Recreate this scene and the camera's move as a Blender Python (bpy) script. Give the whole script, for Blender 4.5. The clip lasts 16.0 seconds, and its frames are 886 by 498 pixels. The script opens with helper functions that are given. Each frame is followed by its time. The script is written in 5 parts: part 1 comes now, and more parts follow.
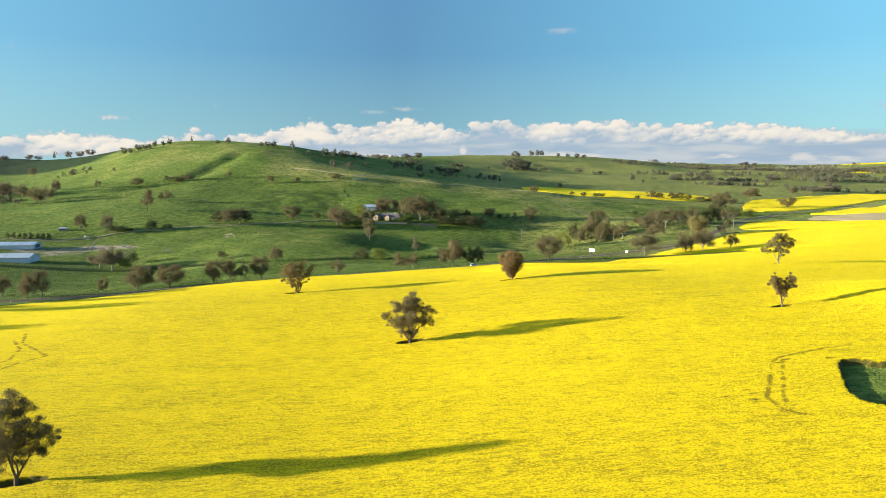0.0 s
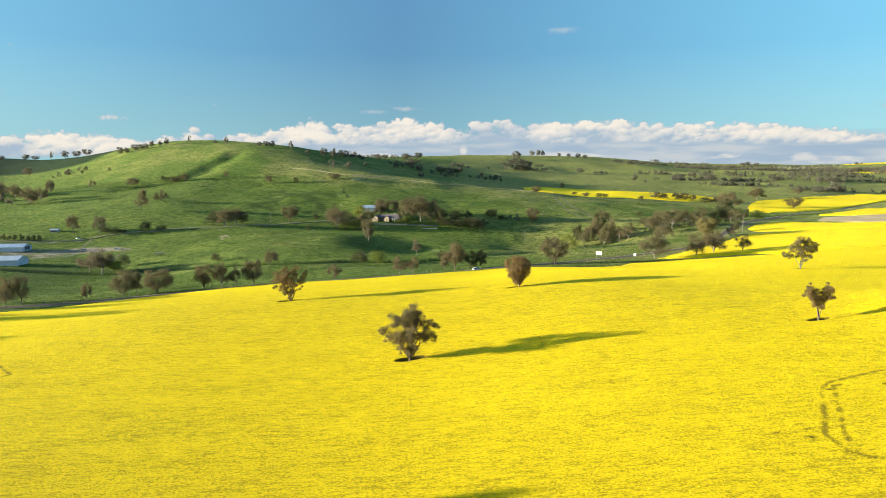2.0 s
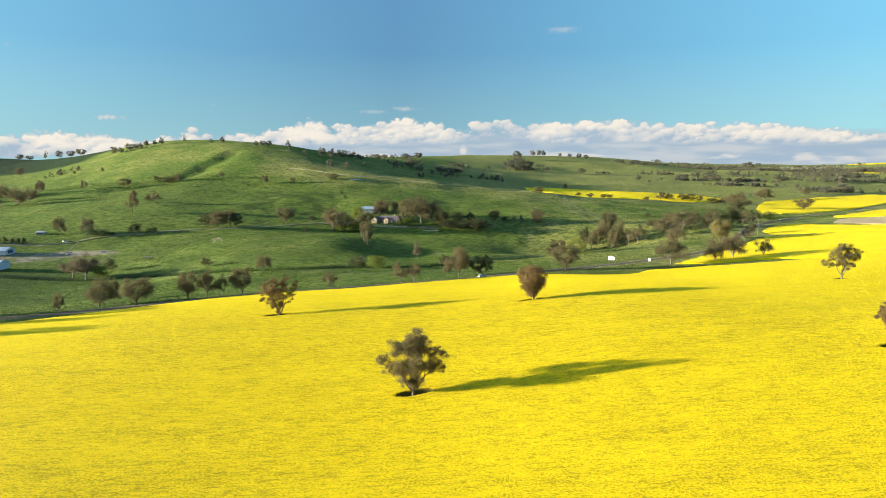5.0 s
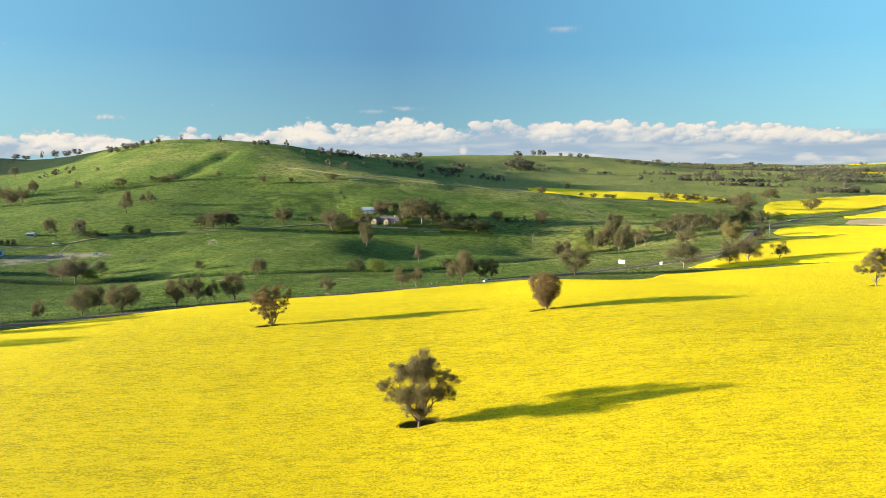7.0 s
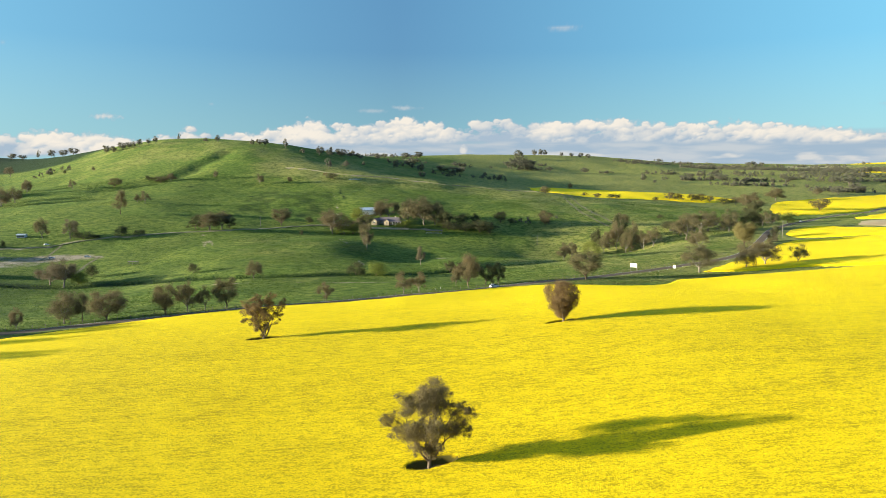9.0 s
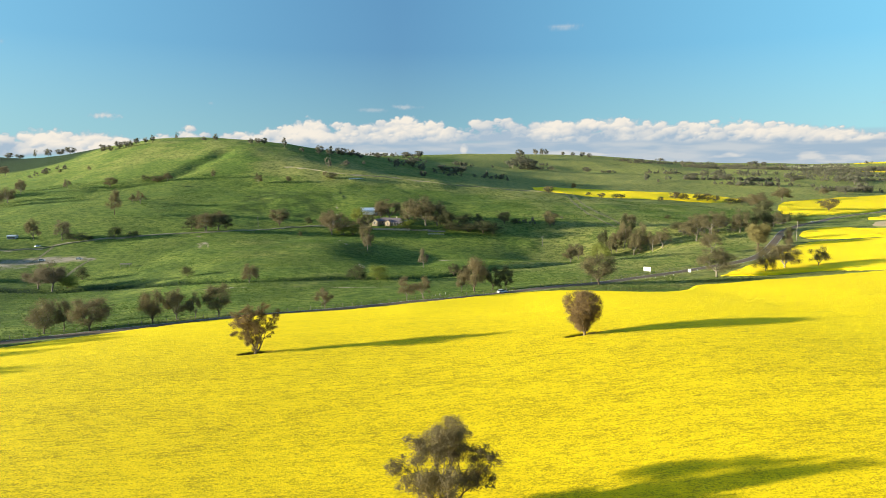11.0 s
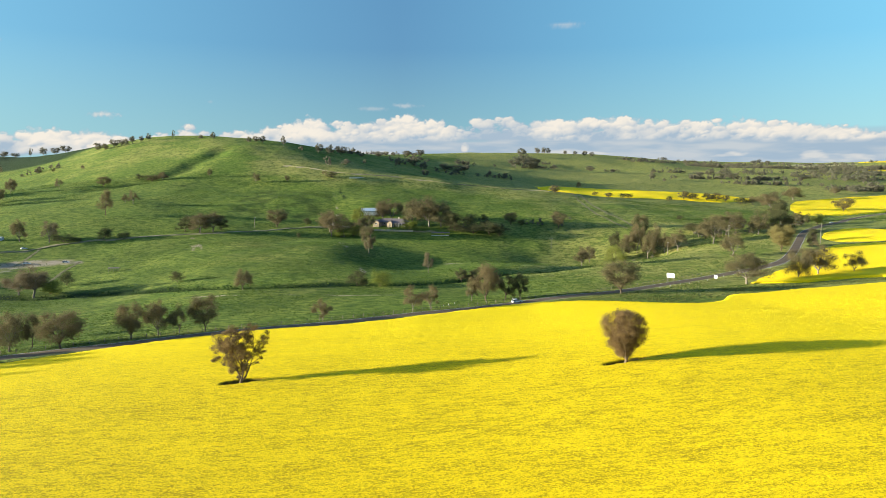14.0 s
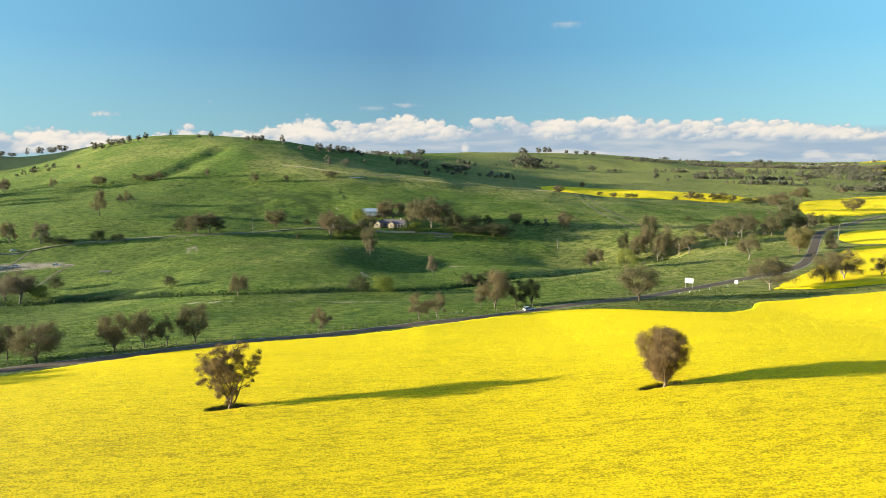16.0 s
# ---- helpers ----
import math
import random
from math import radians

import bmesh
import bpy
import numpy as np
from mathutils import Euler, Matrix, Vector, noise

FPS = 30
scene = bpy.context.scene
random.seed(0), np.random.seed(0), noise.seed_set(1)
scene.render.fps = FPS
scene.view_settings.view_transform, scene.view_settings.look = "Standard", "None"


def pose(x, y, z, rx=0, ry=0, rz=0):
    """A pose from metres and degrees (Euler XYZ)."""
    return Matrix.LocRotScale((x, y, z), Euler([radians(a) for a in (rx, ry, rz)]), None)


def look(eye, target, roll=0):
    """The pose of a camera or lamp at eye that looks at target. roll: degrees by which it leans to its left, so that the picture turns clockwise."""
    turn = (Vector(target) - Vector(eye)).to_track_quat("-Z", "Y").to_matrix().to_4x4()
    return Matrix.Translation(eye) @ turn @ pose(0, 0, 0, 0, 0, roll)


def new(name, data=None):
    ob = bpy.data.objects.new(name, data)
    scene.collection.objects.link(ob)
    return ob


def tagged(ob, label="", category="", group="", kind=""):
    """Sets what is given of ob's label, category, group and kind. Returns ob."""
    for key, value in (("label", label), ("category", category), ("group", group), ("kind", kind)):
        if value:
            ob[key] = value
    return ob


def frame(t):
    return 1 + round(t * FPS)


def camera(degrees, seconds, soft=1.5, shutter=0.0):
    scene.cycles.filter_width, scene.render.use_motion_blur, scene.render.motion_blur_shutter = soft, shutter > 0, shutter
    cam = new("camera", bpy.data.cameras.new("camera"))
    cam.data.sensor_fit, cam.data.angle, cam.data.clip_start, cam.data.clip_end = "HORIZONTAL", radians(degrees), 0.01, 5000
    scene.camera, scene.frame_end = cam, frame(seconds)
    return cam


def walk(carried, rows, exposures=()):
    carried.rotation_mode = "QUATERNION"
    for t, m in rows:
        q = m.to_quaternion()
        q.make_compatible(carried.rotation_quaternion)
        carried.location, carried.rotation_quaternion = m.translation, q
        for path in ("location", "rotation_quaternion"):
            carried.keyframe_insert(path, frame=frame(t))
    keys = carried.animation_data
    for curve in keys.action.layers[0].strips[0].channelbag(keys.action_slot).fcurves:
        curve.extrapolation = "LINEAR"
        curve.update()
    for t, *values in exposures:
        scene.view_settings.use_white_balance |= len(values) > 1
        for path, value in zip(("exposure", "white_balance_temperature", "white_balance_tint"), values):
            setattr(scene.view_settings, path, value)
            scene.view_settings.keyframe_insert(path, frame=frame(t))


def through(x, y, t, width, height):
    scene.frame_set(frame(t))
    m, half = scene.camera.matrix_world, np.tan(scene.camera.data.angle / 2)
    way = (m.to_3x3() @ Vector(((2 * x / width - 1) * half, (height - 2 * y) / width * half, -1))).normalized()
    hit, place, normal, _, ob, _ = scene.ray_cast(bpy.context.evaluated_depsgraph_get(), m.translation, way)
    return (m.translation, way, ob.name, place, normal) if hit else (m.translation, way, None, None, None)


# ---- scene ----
cam = camera(70, 16.0, soft=0.9)
PATH = [
    (0, pose(0.000, 0.000, 45.000, 83.125, 0, 0.000)),
    (1, pose(-0.341, 7.642, 45.047, 83.121, 0, 0.011)),
    (2, pose(-0.783, 15.360, 45.063, 83.125, 0, 0.008)),
    (3, pose(-1.341, 23.141, 45.052, 83.132, 0, -0.006)),
    (4, pose(-2.018, 30.969, 45.019, 83.140, 0, -0.025)),
    (5, pose(-2.807, 38.831, 44.972, 83.145, 0, -0.045)),
    (6, pose(-3.696, 46.716, 44.916, 83.146, 0, -0.065)),
    (7, pose(-4.668, 54.611, 44.858, 83.141, 0, -0.081)),
    (8, pose(-5.705, 62.510, 44.802, 83.130, 0, -0.092)),
    (9, pose(-6.789, 70.406, 44.754, 83.113, 0, -0.098)),
    (10, pose(-7.904, 78.295, 44.714, 83.090, 0, -0.098)),
    (11, pose(-9.042, 86.179, 44.684, 83.063, 0, -0.094)),
    (12, pose(-10.201, 94.060, 44.661, 83.033, 0, -0.086)),
    (13, pose(-11.389, 101.946, 44.641, 83.003, 0, -0.077)),
    (14, pose(-12.629, 109.850, 44.614, 82.977, 0, -0.071)),
    (15, pose(-13.957, 117.788, 44.570, 82.958, 0, -0.069)),
    (16, pose(-15.427, 125.783, 44.491, 82.950, 0, -0.079)),
]
walk(cam, PATH)

# ---- sky, sun, exposure ----
SUN_AZIMUTH, SUN_HEIGHT = 266.0, 7.7  # degrees, clockwise from +y, and above the horizon
world = bpy.data.worlds.new("sky")
scene.world = world
world.use_nodes = True
wn = world.node_tree
sky = wn.nodes.new("ShaderNodeTexSky")
sky.sky_type, sky.sun_disc = "NISHITA", False
sky.sun_elevation, sky.sun_rotation = radians(SUN_HEIGHT), radians(SUN_AZIMUTH)
sky.altitude, sky.air_density, sky.dust_density, sky.ozone_density = 300, 1.0, 3.0, 2.0
tint = wn.nodes.new("ShaderNodeMix")
tint.data_type, tint.blend_type = "RGBA", "MULTIPLY"
tint.inputs[0].default_value, tint.inputs[7].default_value = 1.0, (0.70, 0.97, 1.16, 1)
wn.links.new(sky.outputs[0], tint.inputs[6])
wn.links.new(tint.outputs[2], wn.nodes["Background"].inputs[0])
wn.nodes["Background"].inputs[1].default_value = 0.098

sun = new("sun", bpy.data.lights.new("sun", "SUN"))
sun.data.energy, sun.data.angle, sun.data.color = 4.95, radians(1.1), (1.0, 0.95, 0.74)
az, el = radians(SUN_AZIMUTH), radians(SUN_HEIGHT)
sun.matrix_world = look((900 * math.sin(az) * math.cos(el), 900 * math.cos(az) * math.cos(el), 900 * math.sin(el)), (0, 0, 0))
scene.view_settings.exposure = 1.63

# ---- small tools ----


def hashed(ix, iy, seed):
    """A repeatable value in 0..1 for each pair of whole numbers."""
    n = ix.astype(np.int64) * 374761393 + iy.astype(np.int64) * 668265263 + seed * 982451653
    n = (n ^ (n >> 13)) * 1274126177
    return ((n ^ (n >> 16)) & 0xFFFFFF) / float(0xFFFFFF)


def value_noise(x, y, seed):
    ix, iy = np.floor(x), np.floor(y)
    fx, fy = x - ix, y - iy
    fx, fy = fx * fx * (3 - 2 * fx), fy * fy * (3 - 2 * fy)
    ix, iy = ix.astype(np.int64), iy.astype(np.int64)
    a = hashed(ix, iy, seed) * (1 - fx) + hashed(ix + 1, iy, seed) * fx
    b = hashed(ix, iy + 1, seed) * (1 - fx) + hashed(ix + 1, iy + 1, seed) * fx
    return a * (1 - fy) + b * fy


def fbm(x, y, size, octaves=4, seed=1):
    """Layered noise in about -1..1; size: metres of its largest lumps."""
    out, total, amp = 0.0, 0.0, 1.0
    x, y = np.asarray(x, float) / size, np.asarray(y, float) / size
    for k in range(octaves):
        out = out + amp * (2 * value_noise(x + 17.3 * k, y - 9.1 * k, seed + k) - 1)
        total += amp
        x, y, amp = x * 2.03, y * 2.03, amp * 0.5
    return out / total * 1.6


def line_distance(x, y, points):
    """How far each x, y lies from a line of points."""
    best = np.full(np.shape(x), 1e9)
    for (ax, ay), (bx, by) in zip(points[:-1], points[1:]):
        dx, dy = bx - ax, by - ay
        t = np.clip(((x - ax) * dx + (y - ay) * dy) / (dx * dx + dy * dy), 0, 1)
        best = np.minimum(best, np.hypot(x - ax - t * dx, y - ay - t * dy))
    return best


def smooth_line(points, step):
    """A line of points rounded off (Catmull-Rom) and cut in even steps."""
    p = np.array([points[0], *points, points[-1]], float)
    out = []
    for a, b, c, d in zip(p[:-3], p[1:-2], p[2:-1], p[3:]):
        n = max(2, int(np.hypot(*(c - b)) / step))
        for t in np.arange(n) / n:
            out.append(0.5 * (2 * b + (c - a) * t + (2 * a - 5 * b + 4 * c - d) * t**2 + (3 * b - a - 3 * c + d) * t**3))
    out.append(p[-2])
    return np.array(out)


def mesh_of(name, verts, faces, material=None, smooth=False, indices=None):
    me = bpy.data.meshes.new(name)
    me.from_pydata(np.asarray(verts, float).reshape(-1, 3).tolist(), [], np.asarray(faces).tolist() if isinstance(faces, np.ndarray) else faces)
    for m in material if isinstance(material, (list, tuple)) else [material] if material else []:
        me.materials.append(m)
    if indices is not None:
        me.polygons.foreach_set("material_index", np.asarray(indices, np.int32))
    if smooth:
        me.polygons.foreach_set("use_smooth", np.ones(len(me.polygons), bool))
    me.update()
    return me


def grid_faces(rows, cols, closed=False):
    r, c = np.meshgrid(np.arange(rows - 1), np.arange(cols if closed else cols - 1), indexing="ij")
    d = (c + 1) % cols
    return np.stack([r * cols + c, r * cols + d, (r + 1) * cols + d, (r + 1) * cols + c], -1).reshape(-1, 4)


def attribute(me, name, values):
    a = me.attributes.new(name, "FLOAT", "POINT")
    a.data.foreach_set("value", np.asarray(values, np.float32).ravel())


def part(name, me, parent, label="", m=None):
    """One mesh object under a thing or a part. me: a mesh, or a bmesh with its material."""
    ob = new(name, me)
    ob.parent = parent
    if m is not None:
        ob.matrix_basis = m
    return tagged(ob, label)


def empty(name, m, label="", category="", group=""):
    ob = new(name)
    ob.empty_display_size = 0.5
    ob.matrix_basis = m
    return tagged(ob, label, category, group)


def box(name, size, at, material, bevel=0.0, turn=0.0):
    """A mesh of one box with its base centre at a point, edges bevelled."""
    bm = bmesh.new()
    bmesh.ops.create_cube(bm, size=1, matrix=pose(at[0], at[1], at[2] + size[2] / 2, 0, 0, turn) @ Matrix.Diagonal((*size, 1)))
    if bevel:
        bmesh.ops.bevel(bm, geom=bm.edges[:], offset=bevel, segments=1, affect="EDGES")
    me = bpy.data.meshes.new(name)
    bm.to_mesh(me)
    bm.free()
    me.materials.append(material)
    return me


def tube(points, radii, sides=6):
    """Vertices and faces of a tapering tube along a line of points."""
    p = np.asarray(points, float)
    way = np.gradient(p, axis=0)
    way /= np.linalg.norm(way, axis=1, keepdims=True) + 1e-9
    side = np.cross(way, (0.31, 0.95, 0.05))
    side /= np.linalg.norm(side, axis=1, keepdims=True) + 1e-9
    up = np.cross(side, way)
    a = np.arange(sides) / sides * 2 * np.pi
    ring = p[:, None] + np.asarray(radii)[:, None, None] * (np.cos(a)[None, :, None] * side[:, None] + np.sin(a)[None, :, None] * up[:, None])
    return ring.reshape(-1, 3), grid_faces(len(p), sides, closed=True)


def joined(pieces):
    verts, faces, n = [], [], 0
    for v, f in pieces:
        verts.append(np.asarray(v, float))
        faces.append(np.asarray(f) + n)
        n += len(v)
    return np.concatenate(verts), np.concatenate(faces)

# ---- materials ----
class Nodes:
    """A material's node tree, with one short call for each node."""

    def __init__(self, name, roughness=0.8, specular=0.2):
        self.mat = bpy.data.materials.new(name)
        self.mat.use_nodes = True
        self.tree = self.mat.node_tree
        self.shader = self.tree.nodes["Principled BSDF"]
        self.shader.inputs["Roughness"].default_value = roughness
        self.shader.inputs["Specular IOR Level"].default_value = specular
        self.place = self.add("ShaderNodeNewGeometry").outputs["Position"]

    def add(self, kind):
        return self.tree.nodes.new(kind)

    def put(self, socket, value):
        if isinstance(value, bpy.types.NodeSocket):
            self.tree.links.new(value, socket)
        elif isinstance(value, tuple) and len(value) == 3 and socket.type == "RGBA":
            socket.default_value = (*value, 1)
        else:
            socket.default_value = value

    def noise(self, size, detail=3.0, rough=0.55, stretch=(1, 1, 1), turn=0.0, at=None):
        mapping = self.add("ShaderNodeMapping")
        self.put(mapping.inputs["Vector"], at or self.place)
        mapping.inputs["Scale"].default_value = tuple(s / size for s in stretch)
        mapping.inputs["Rotation"].default_value = (0, 0, turn)
        node = self.add("ShaderNodeTexNoise")
        self.put(node.inputs["Vector"], mapping.outputs[0])
        node.inputs["Scale"].default_value, node.inputs["Detail"].default_value, node.inputs["Roughness"].default_value = 1, detail, rough
        return node.outputs["Fac"]

    def ramp(self, value, low, high, a=0.0, b=1.0):
        node = self.add("ShaderNodeMapRange")
        node.interpolation_type = "SMOOTHSTEP"
        for key, v in zip(("Value", "From Min", "From Max", "To Min", "To Max"), (value, low, high, a, b)):
            self.put(node.inputs[key], v)
        return node.outputs[0]

    def math(self, how, a, b):
        node = self.add("ShaderNodeMath")
        node.operation = how
        self.put(node.inputs[0], a)
        self.put(node.inputs[1], b)
        return node.outputs[0]

    def mix(self, factor, a, b, how="MIX"):
        node = self.add("ShaderNodeMix")
        node.data_type, node.blend_type = "RGBA", how
        self.put(node.inputs[0], factor)
        self.put(node.inputs[6], a)
        self.put(node.inputs[7], b)
        return node.outputs[2]

    def named(self, name):
        node = self.add("ShaderNodeAttribute")
        node.attribute_name = name
        return node.outputs["Fac"]

    def bump(self, value, distance, strength=1.0, under=None):
        node = self.add("ShaderNodeBump")
        node.inputs["Strength"].default_value, node.inputs["Distance"].default_value = strength, distance
        self.put(node.inputs["Height"], value)
        if under:
            self.put(node.inputs["Normal"], under)
        return node.outputs[0]

    def done(self, color, normal=None, roughness=None):
        self.put(self.shader.inputs["Base Color"], color)
        if normal:
            self.put(self.shader.inputs["Normal"], normal)
        if roughness is not None:
            self.put(self.shader.inputs["Roughness"], roughness)
        return self.mat


def pasture_material():
    n = Nodes("pasture", 0.9, 0.08)
    wide, mid, fine = n.noise(240, 3), n.noise(46, 5, 0.6), n.noise(11, 5, 0.7)
    tuft, blade = n.noise(2.6, 4, 0.75, (0.45, 1, 1)), n.noise(0.5, 2, 0.6)
    lush, plain, dry_and_lit = (0.110, 0.170, 0.025), (0.180, 0.218, 0.038), (0.335, 0.305, 0.090)
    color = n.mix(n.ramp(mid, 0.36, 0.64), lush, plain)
    # Pale tone: dry grass, plus brightening painted in for haze and dim slopes.
    color = n.mix(n.ramp(n.math("ADD", n.named("dry_and_lit"), n.math("MULTIPLY", n.math("SUBTRACT", mid, 0.5), 1.6)), 0.25, 1.0), color, dry_and_lit)
    color = n.mix(n.ramp(wide, 0.35, 0.7, 0.0, 0.4), color, (0.190, 0.222, 0.046))
    color = n.mix(n.ramp(fine, 0.50, 0.64, 0.0, 0.6), color, (0.063, 0.106, 0.018))
    color = n.mix(n.ramp(tuft, 0.50, 0.58, 0.0, 0.75), color, (0.052, 0.092, 0.017))
    color = n.mix(n.ramp(tuft, 0.47, 0.38, 0.0, 0.6), color, (0.235, 0.275, 0.055))
    # Dark tone of rank growth, also painted where ground lies in shade.
    color = n.mix(n.ramp(n.named("reed_and_shade"), 0.15, 0.8), color, (0.022, 0.042, 0.012))
    soil = n.mix(n.ramp(fine, 0.35, 0.7), (0.30, 0.23, 0.15), (0.42, 0.35, 0.26))
    color = n.mix(n.ramp(n.math("ADD", n.named("soil"), n.math("MULTIPLY", n.math("SUBTRACT", fine, 0.5), 0.9)), 0.35, 0.75), color, soil)
    relief = n.bump(fine, 1.6, 0.7, n.bump(tuft, 1.2, 0.9, n.bump(blade, 0.5, 1.0)))
    return n.done(color, relief)


def canola_material():
    n = Nodes("canola_bloom", 0.85, 0.1)
    wide, mid = n.noise(45, 4), n.noise(6, 4, 0.65, (0.3, 1, 1), radians(-6))
    row, head, speck = n.noise(0.8, 3, 0.6, (0.22, 1, 1), radians(-6)), n.noise(0.13, 2, 0.7), n.noise(0.32, 3, 0.75, (0.7, 1, 1), radians(-6))
    dash = n.noise(0.55, 3, 0.6, (0.18, 1, 1), radians(-6))
    bloom = n.mix(n.ramp(head, 0.3, 0.7), (0.86, 0.610, 0.004), (0.97, 0.730, 0.008))
    bloom = n.mix(n.ramp(wide, 0.40, 0.65, 0.0, 0.4), bloom, (0.95, 0.712, 0.007))
    leaf = n.mix(n.ramp(head, 0.4, 0.6), (0.22, 0.160, 0.006), (0.40, 0.290, 0.008))
    gaps = n.math("ADD", n.math("MULTIPLY", speck, 0.60), n.math("ADD", n.math("MULTIPLY", row, 0.28), n.math("MULTIPLY", mid, 0.12)))
    color = n.mix(n.math("MULTIPLY", n.ramp(gaps, 0.45, 0.60, 0.24, 0.95), n.ramp(n.named("dense"), 0.0, 1.0, 1.0, 0.25)), bloom, leaf)
    bare = n.math("ADD", n.math("MULTIPLY", dash, 0.7), n.math("MULTIPLY", mid, 0.3))
    color = n.mix(n.ramp(bare, 0.60, 0.65, 0.0, 0.55), color, (0.27, 0.19, 0.012))
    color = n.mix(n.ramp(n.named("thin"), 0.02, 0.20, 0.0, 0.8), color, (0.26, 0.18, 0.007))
    # Cut walls of the crop: stem tone darkened as if in shade.
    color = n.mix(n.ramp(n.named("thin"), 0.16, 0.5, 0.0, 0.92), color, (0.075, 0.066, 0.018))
    relief = n.bump(head, 0.14, 1.0, n.bump(speck, 0.17, 0.7, n.bump(n.ramp(bare, 0.64, 0.56), 0.12, 0.6)))
    return n.done(color, relief)


def far_canola_material():
    n = Nodes("far_canola_bloom", 0.85, 0.12)
    wide, mid = n.noise(70, 3), n.noise(9, 4, 0.6, (0.4, 1, 1), radians(-7))
    color = n.mix(n.ramp(wide, 0.3, 0.7), (0.96, 0.705, 0.007), (0.94, 0.66, 0.006))
    color = n.mix(n.ramp(mid, 0.58, 0.78, 0.0, 0.5), color, (0.45, 0.38, 0.012))
    return n.done(color, n.bump(n.noise(1.0, 3, 0.7), 0.9, 1.0))


def mottled(name, a, b, size=2.0, roughness=0.85, bump=0.05, specular=0.2, metal=0.0, stretch=(1, 1, 1)):
    n = Nodes(name, roughness, specular)
    n.shader.inputs["Metallic"].default_value = metal
    local = n.add("ShaderNodeTexCoord").outputs["Object"]
    v, w = n.noise(size, 4, 0.6, stretch, at=local), n.noise(size / 7, 3, 0.6, stretch, at=local)
    color = n.mix(n.ramp(v, 0.3, 0.7), a, b)
    color = n.mix(n.ramp(w, 0.45, 0.75, 0.0, 0.35), color, tuple(0.6 * c for c in a))
    return n.done(color, n.bump(w, bump, 0.7))


def leaf_material(name, dark, light, tint, through=0.36):
    """Leaves: each one's shade differs, and each tree's a little."""
    n = Nodes(name, 0.75, 0.12)
    each = n.add("ShaderNodeNewGeometry").outputs["Random Per Island"]
    whole = n.add("ShaderNodeObjectInfo").outputs["Random"]
    local = n.add("ShaderNodeTexCoord").outputs["Object"]
    clump = n.ramp(n.noise(1.5, 2, 0.5, at=local), 0.38, 0.62)
    color = n.mix(n.math("ADD", n.math("MULTIPLY", each, 0.3), n.math("MULTIPLY", clump, 0.7)), dark, light)
    color = n.mix(n.ramp(whole, 0.0, 1.0, 0.0, 0.55), color, tint)
    n.done(color)
    glow = n.add("ShaderNodeBsdfTranslucent")
    n.put(glow.inputs["Color"], color)
    both = n.add("ShaderNodeMixShader")
    both.inputs[0].default_value = through
    n.put(both.inputs[1], n.shader.outputs[0])
    n.put(both.inputs[2], glow.outputs[0])
    n.put(n.tree.nodes["Material Output"].inputs[0], both.outputs[0])
    return n.mat


def asphalt_material():
    n = Nodes("asphalt", 0.95, 0.06)
    mid, fine = n.noise(5, 4), n.noise(0.25, 3, 0.7)
    color = n.mix(n.ramp(mid, 0.3, 0.7), (0.136, 0.100, 0.072), (0.176, 0.130, 0.092))
    color = n.mix(n.ramp(fine, 0.5, 0.75, 0.0, 0.4), color, (0.09, 0.078, 0.075))
    return n.done(color, n.bump(fine, 0.02, 0.5))


PASTURE, CANOLA, FAR_CANOLA, ASPHALT = pasture_material(), canola_material(), far_canola_material(), asphalt_material()
GUM = leaf_material("gum_leaves", (0.080, 0.073, 0.037), (0.205, 0.168, 0.082), (0.188, 0.140, 0.073), 0.32)
BLOOM = leaf_material("canola_flower", (0.91, 0.685, 0.004), (0.97, 0.765, 0.010), (0.94, 0.72, 0.008), 0.5)
RUSSET = leaf_material("russet_gum_leaves", (0.100, 0.074, 0.036), (0.285, 0.190, 0.084), (0.255, 0.155, 0.074), 0.34)
# Leaf tone greyed and lightened: distance haze mixed into the colour.
HAZED_GUM = leaf_material("hazed_gum_leaves", (0.105, 0.104, 0.070), (0.172, 0.160, 0.108), (0.160, 0.138, 0.102))
DARK = leaf_material("dark_leaves", (0.042, 0.052, 0.022), (0.120, 0.122, 0.052), (0.105, 0.092, 0.046))
LIME = leaf_material("lime_leaves", (0.115, 0.140, 0.026), (0.24, 0.27, 0.050), (0.19, 0.19, 0.05))
WILLOW = leaf_material("willow_leaves", (0.165, 0.142, 0.050), (0.27, 0.228, 0.085), (0.22, 0.18, 0.075))
TWIG = leaf_material("bare_twigs", (0.11, 0.090, 0.052), (0.20, 0.165, 0.098), (0.18, 0.14, 0.09))
BARK = mottled("bark", (0.10, 0.070, 0.046), (0.19, 0.14, 0.095), 0.9, bump=0.04, stretch=(1, 1, 0.25))
PALE_BARK = mottled("pale_bark", (0.15, 0.125, 0.095), (0.27, 0.225, 0.175), 1.2, bump=0.03, stretch=(1, 1, 0.3))
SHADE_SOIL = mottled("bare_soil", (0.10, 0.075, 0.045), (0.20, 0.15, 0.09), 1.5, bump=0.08)

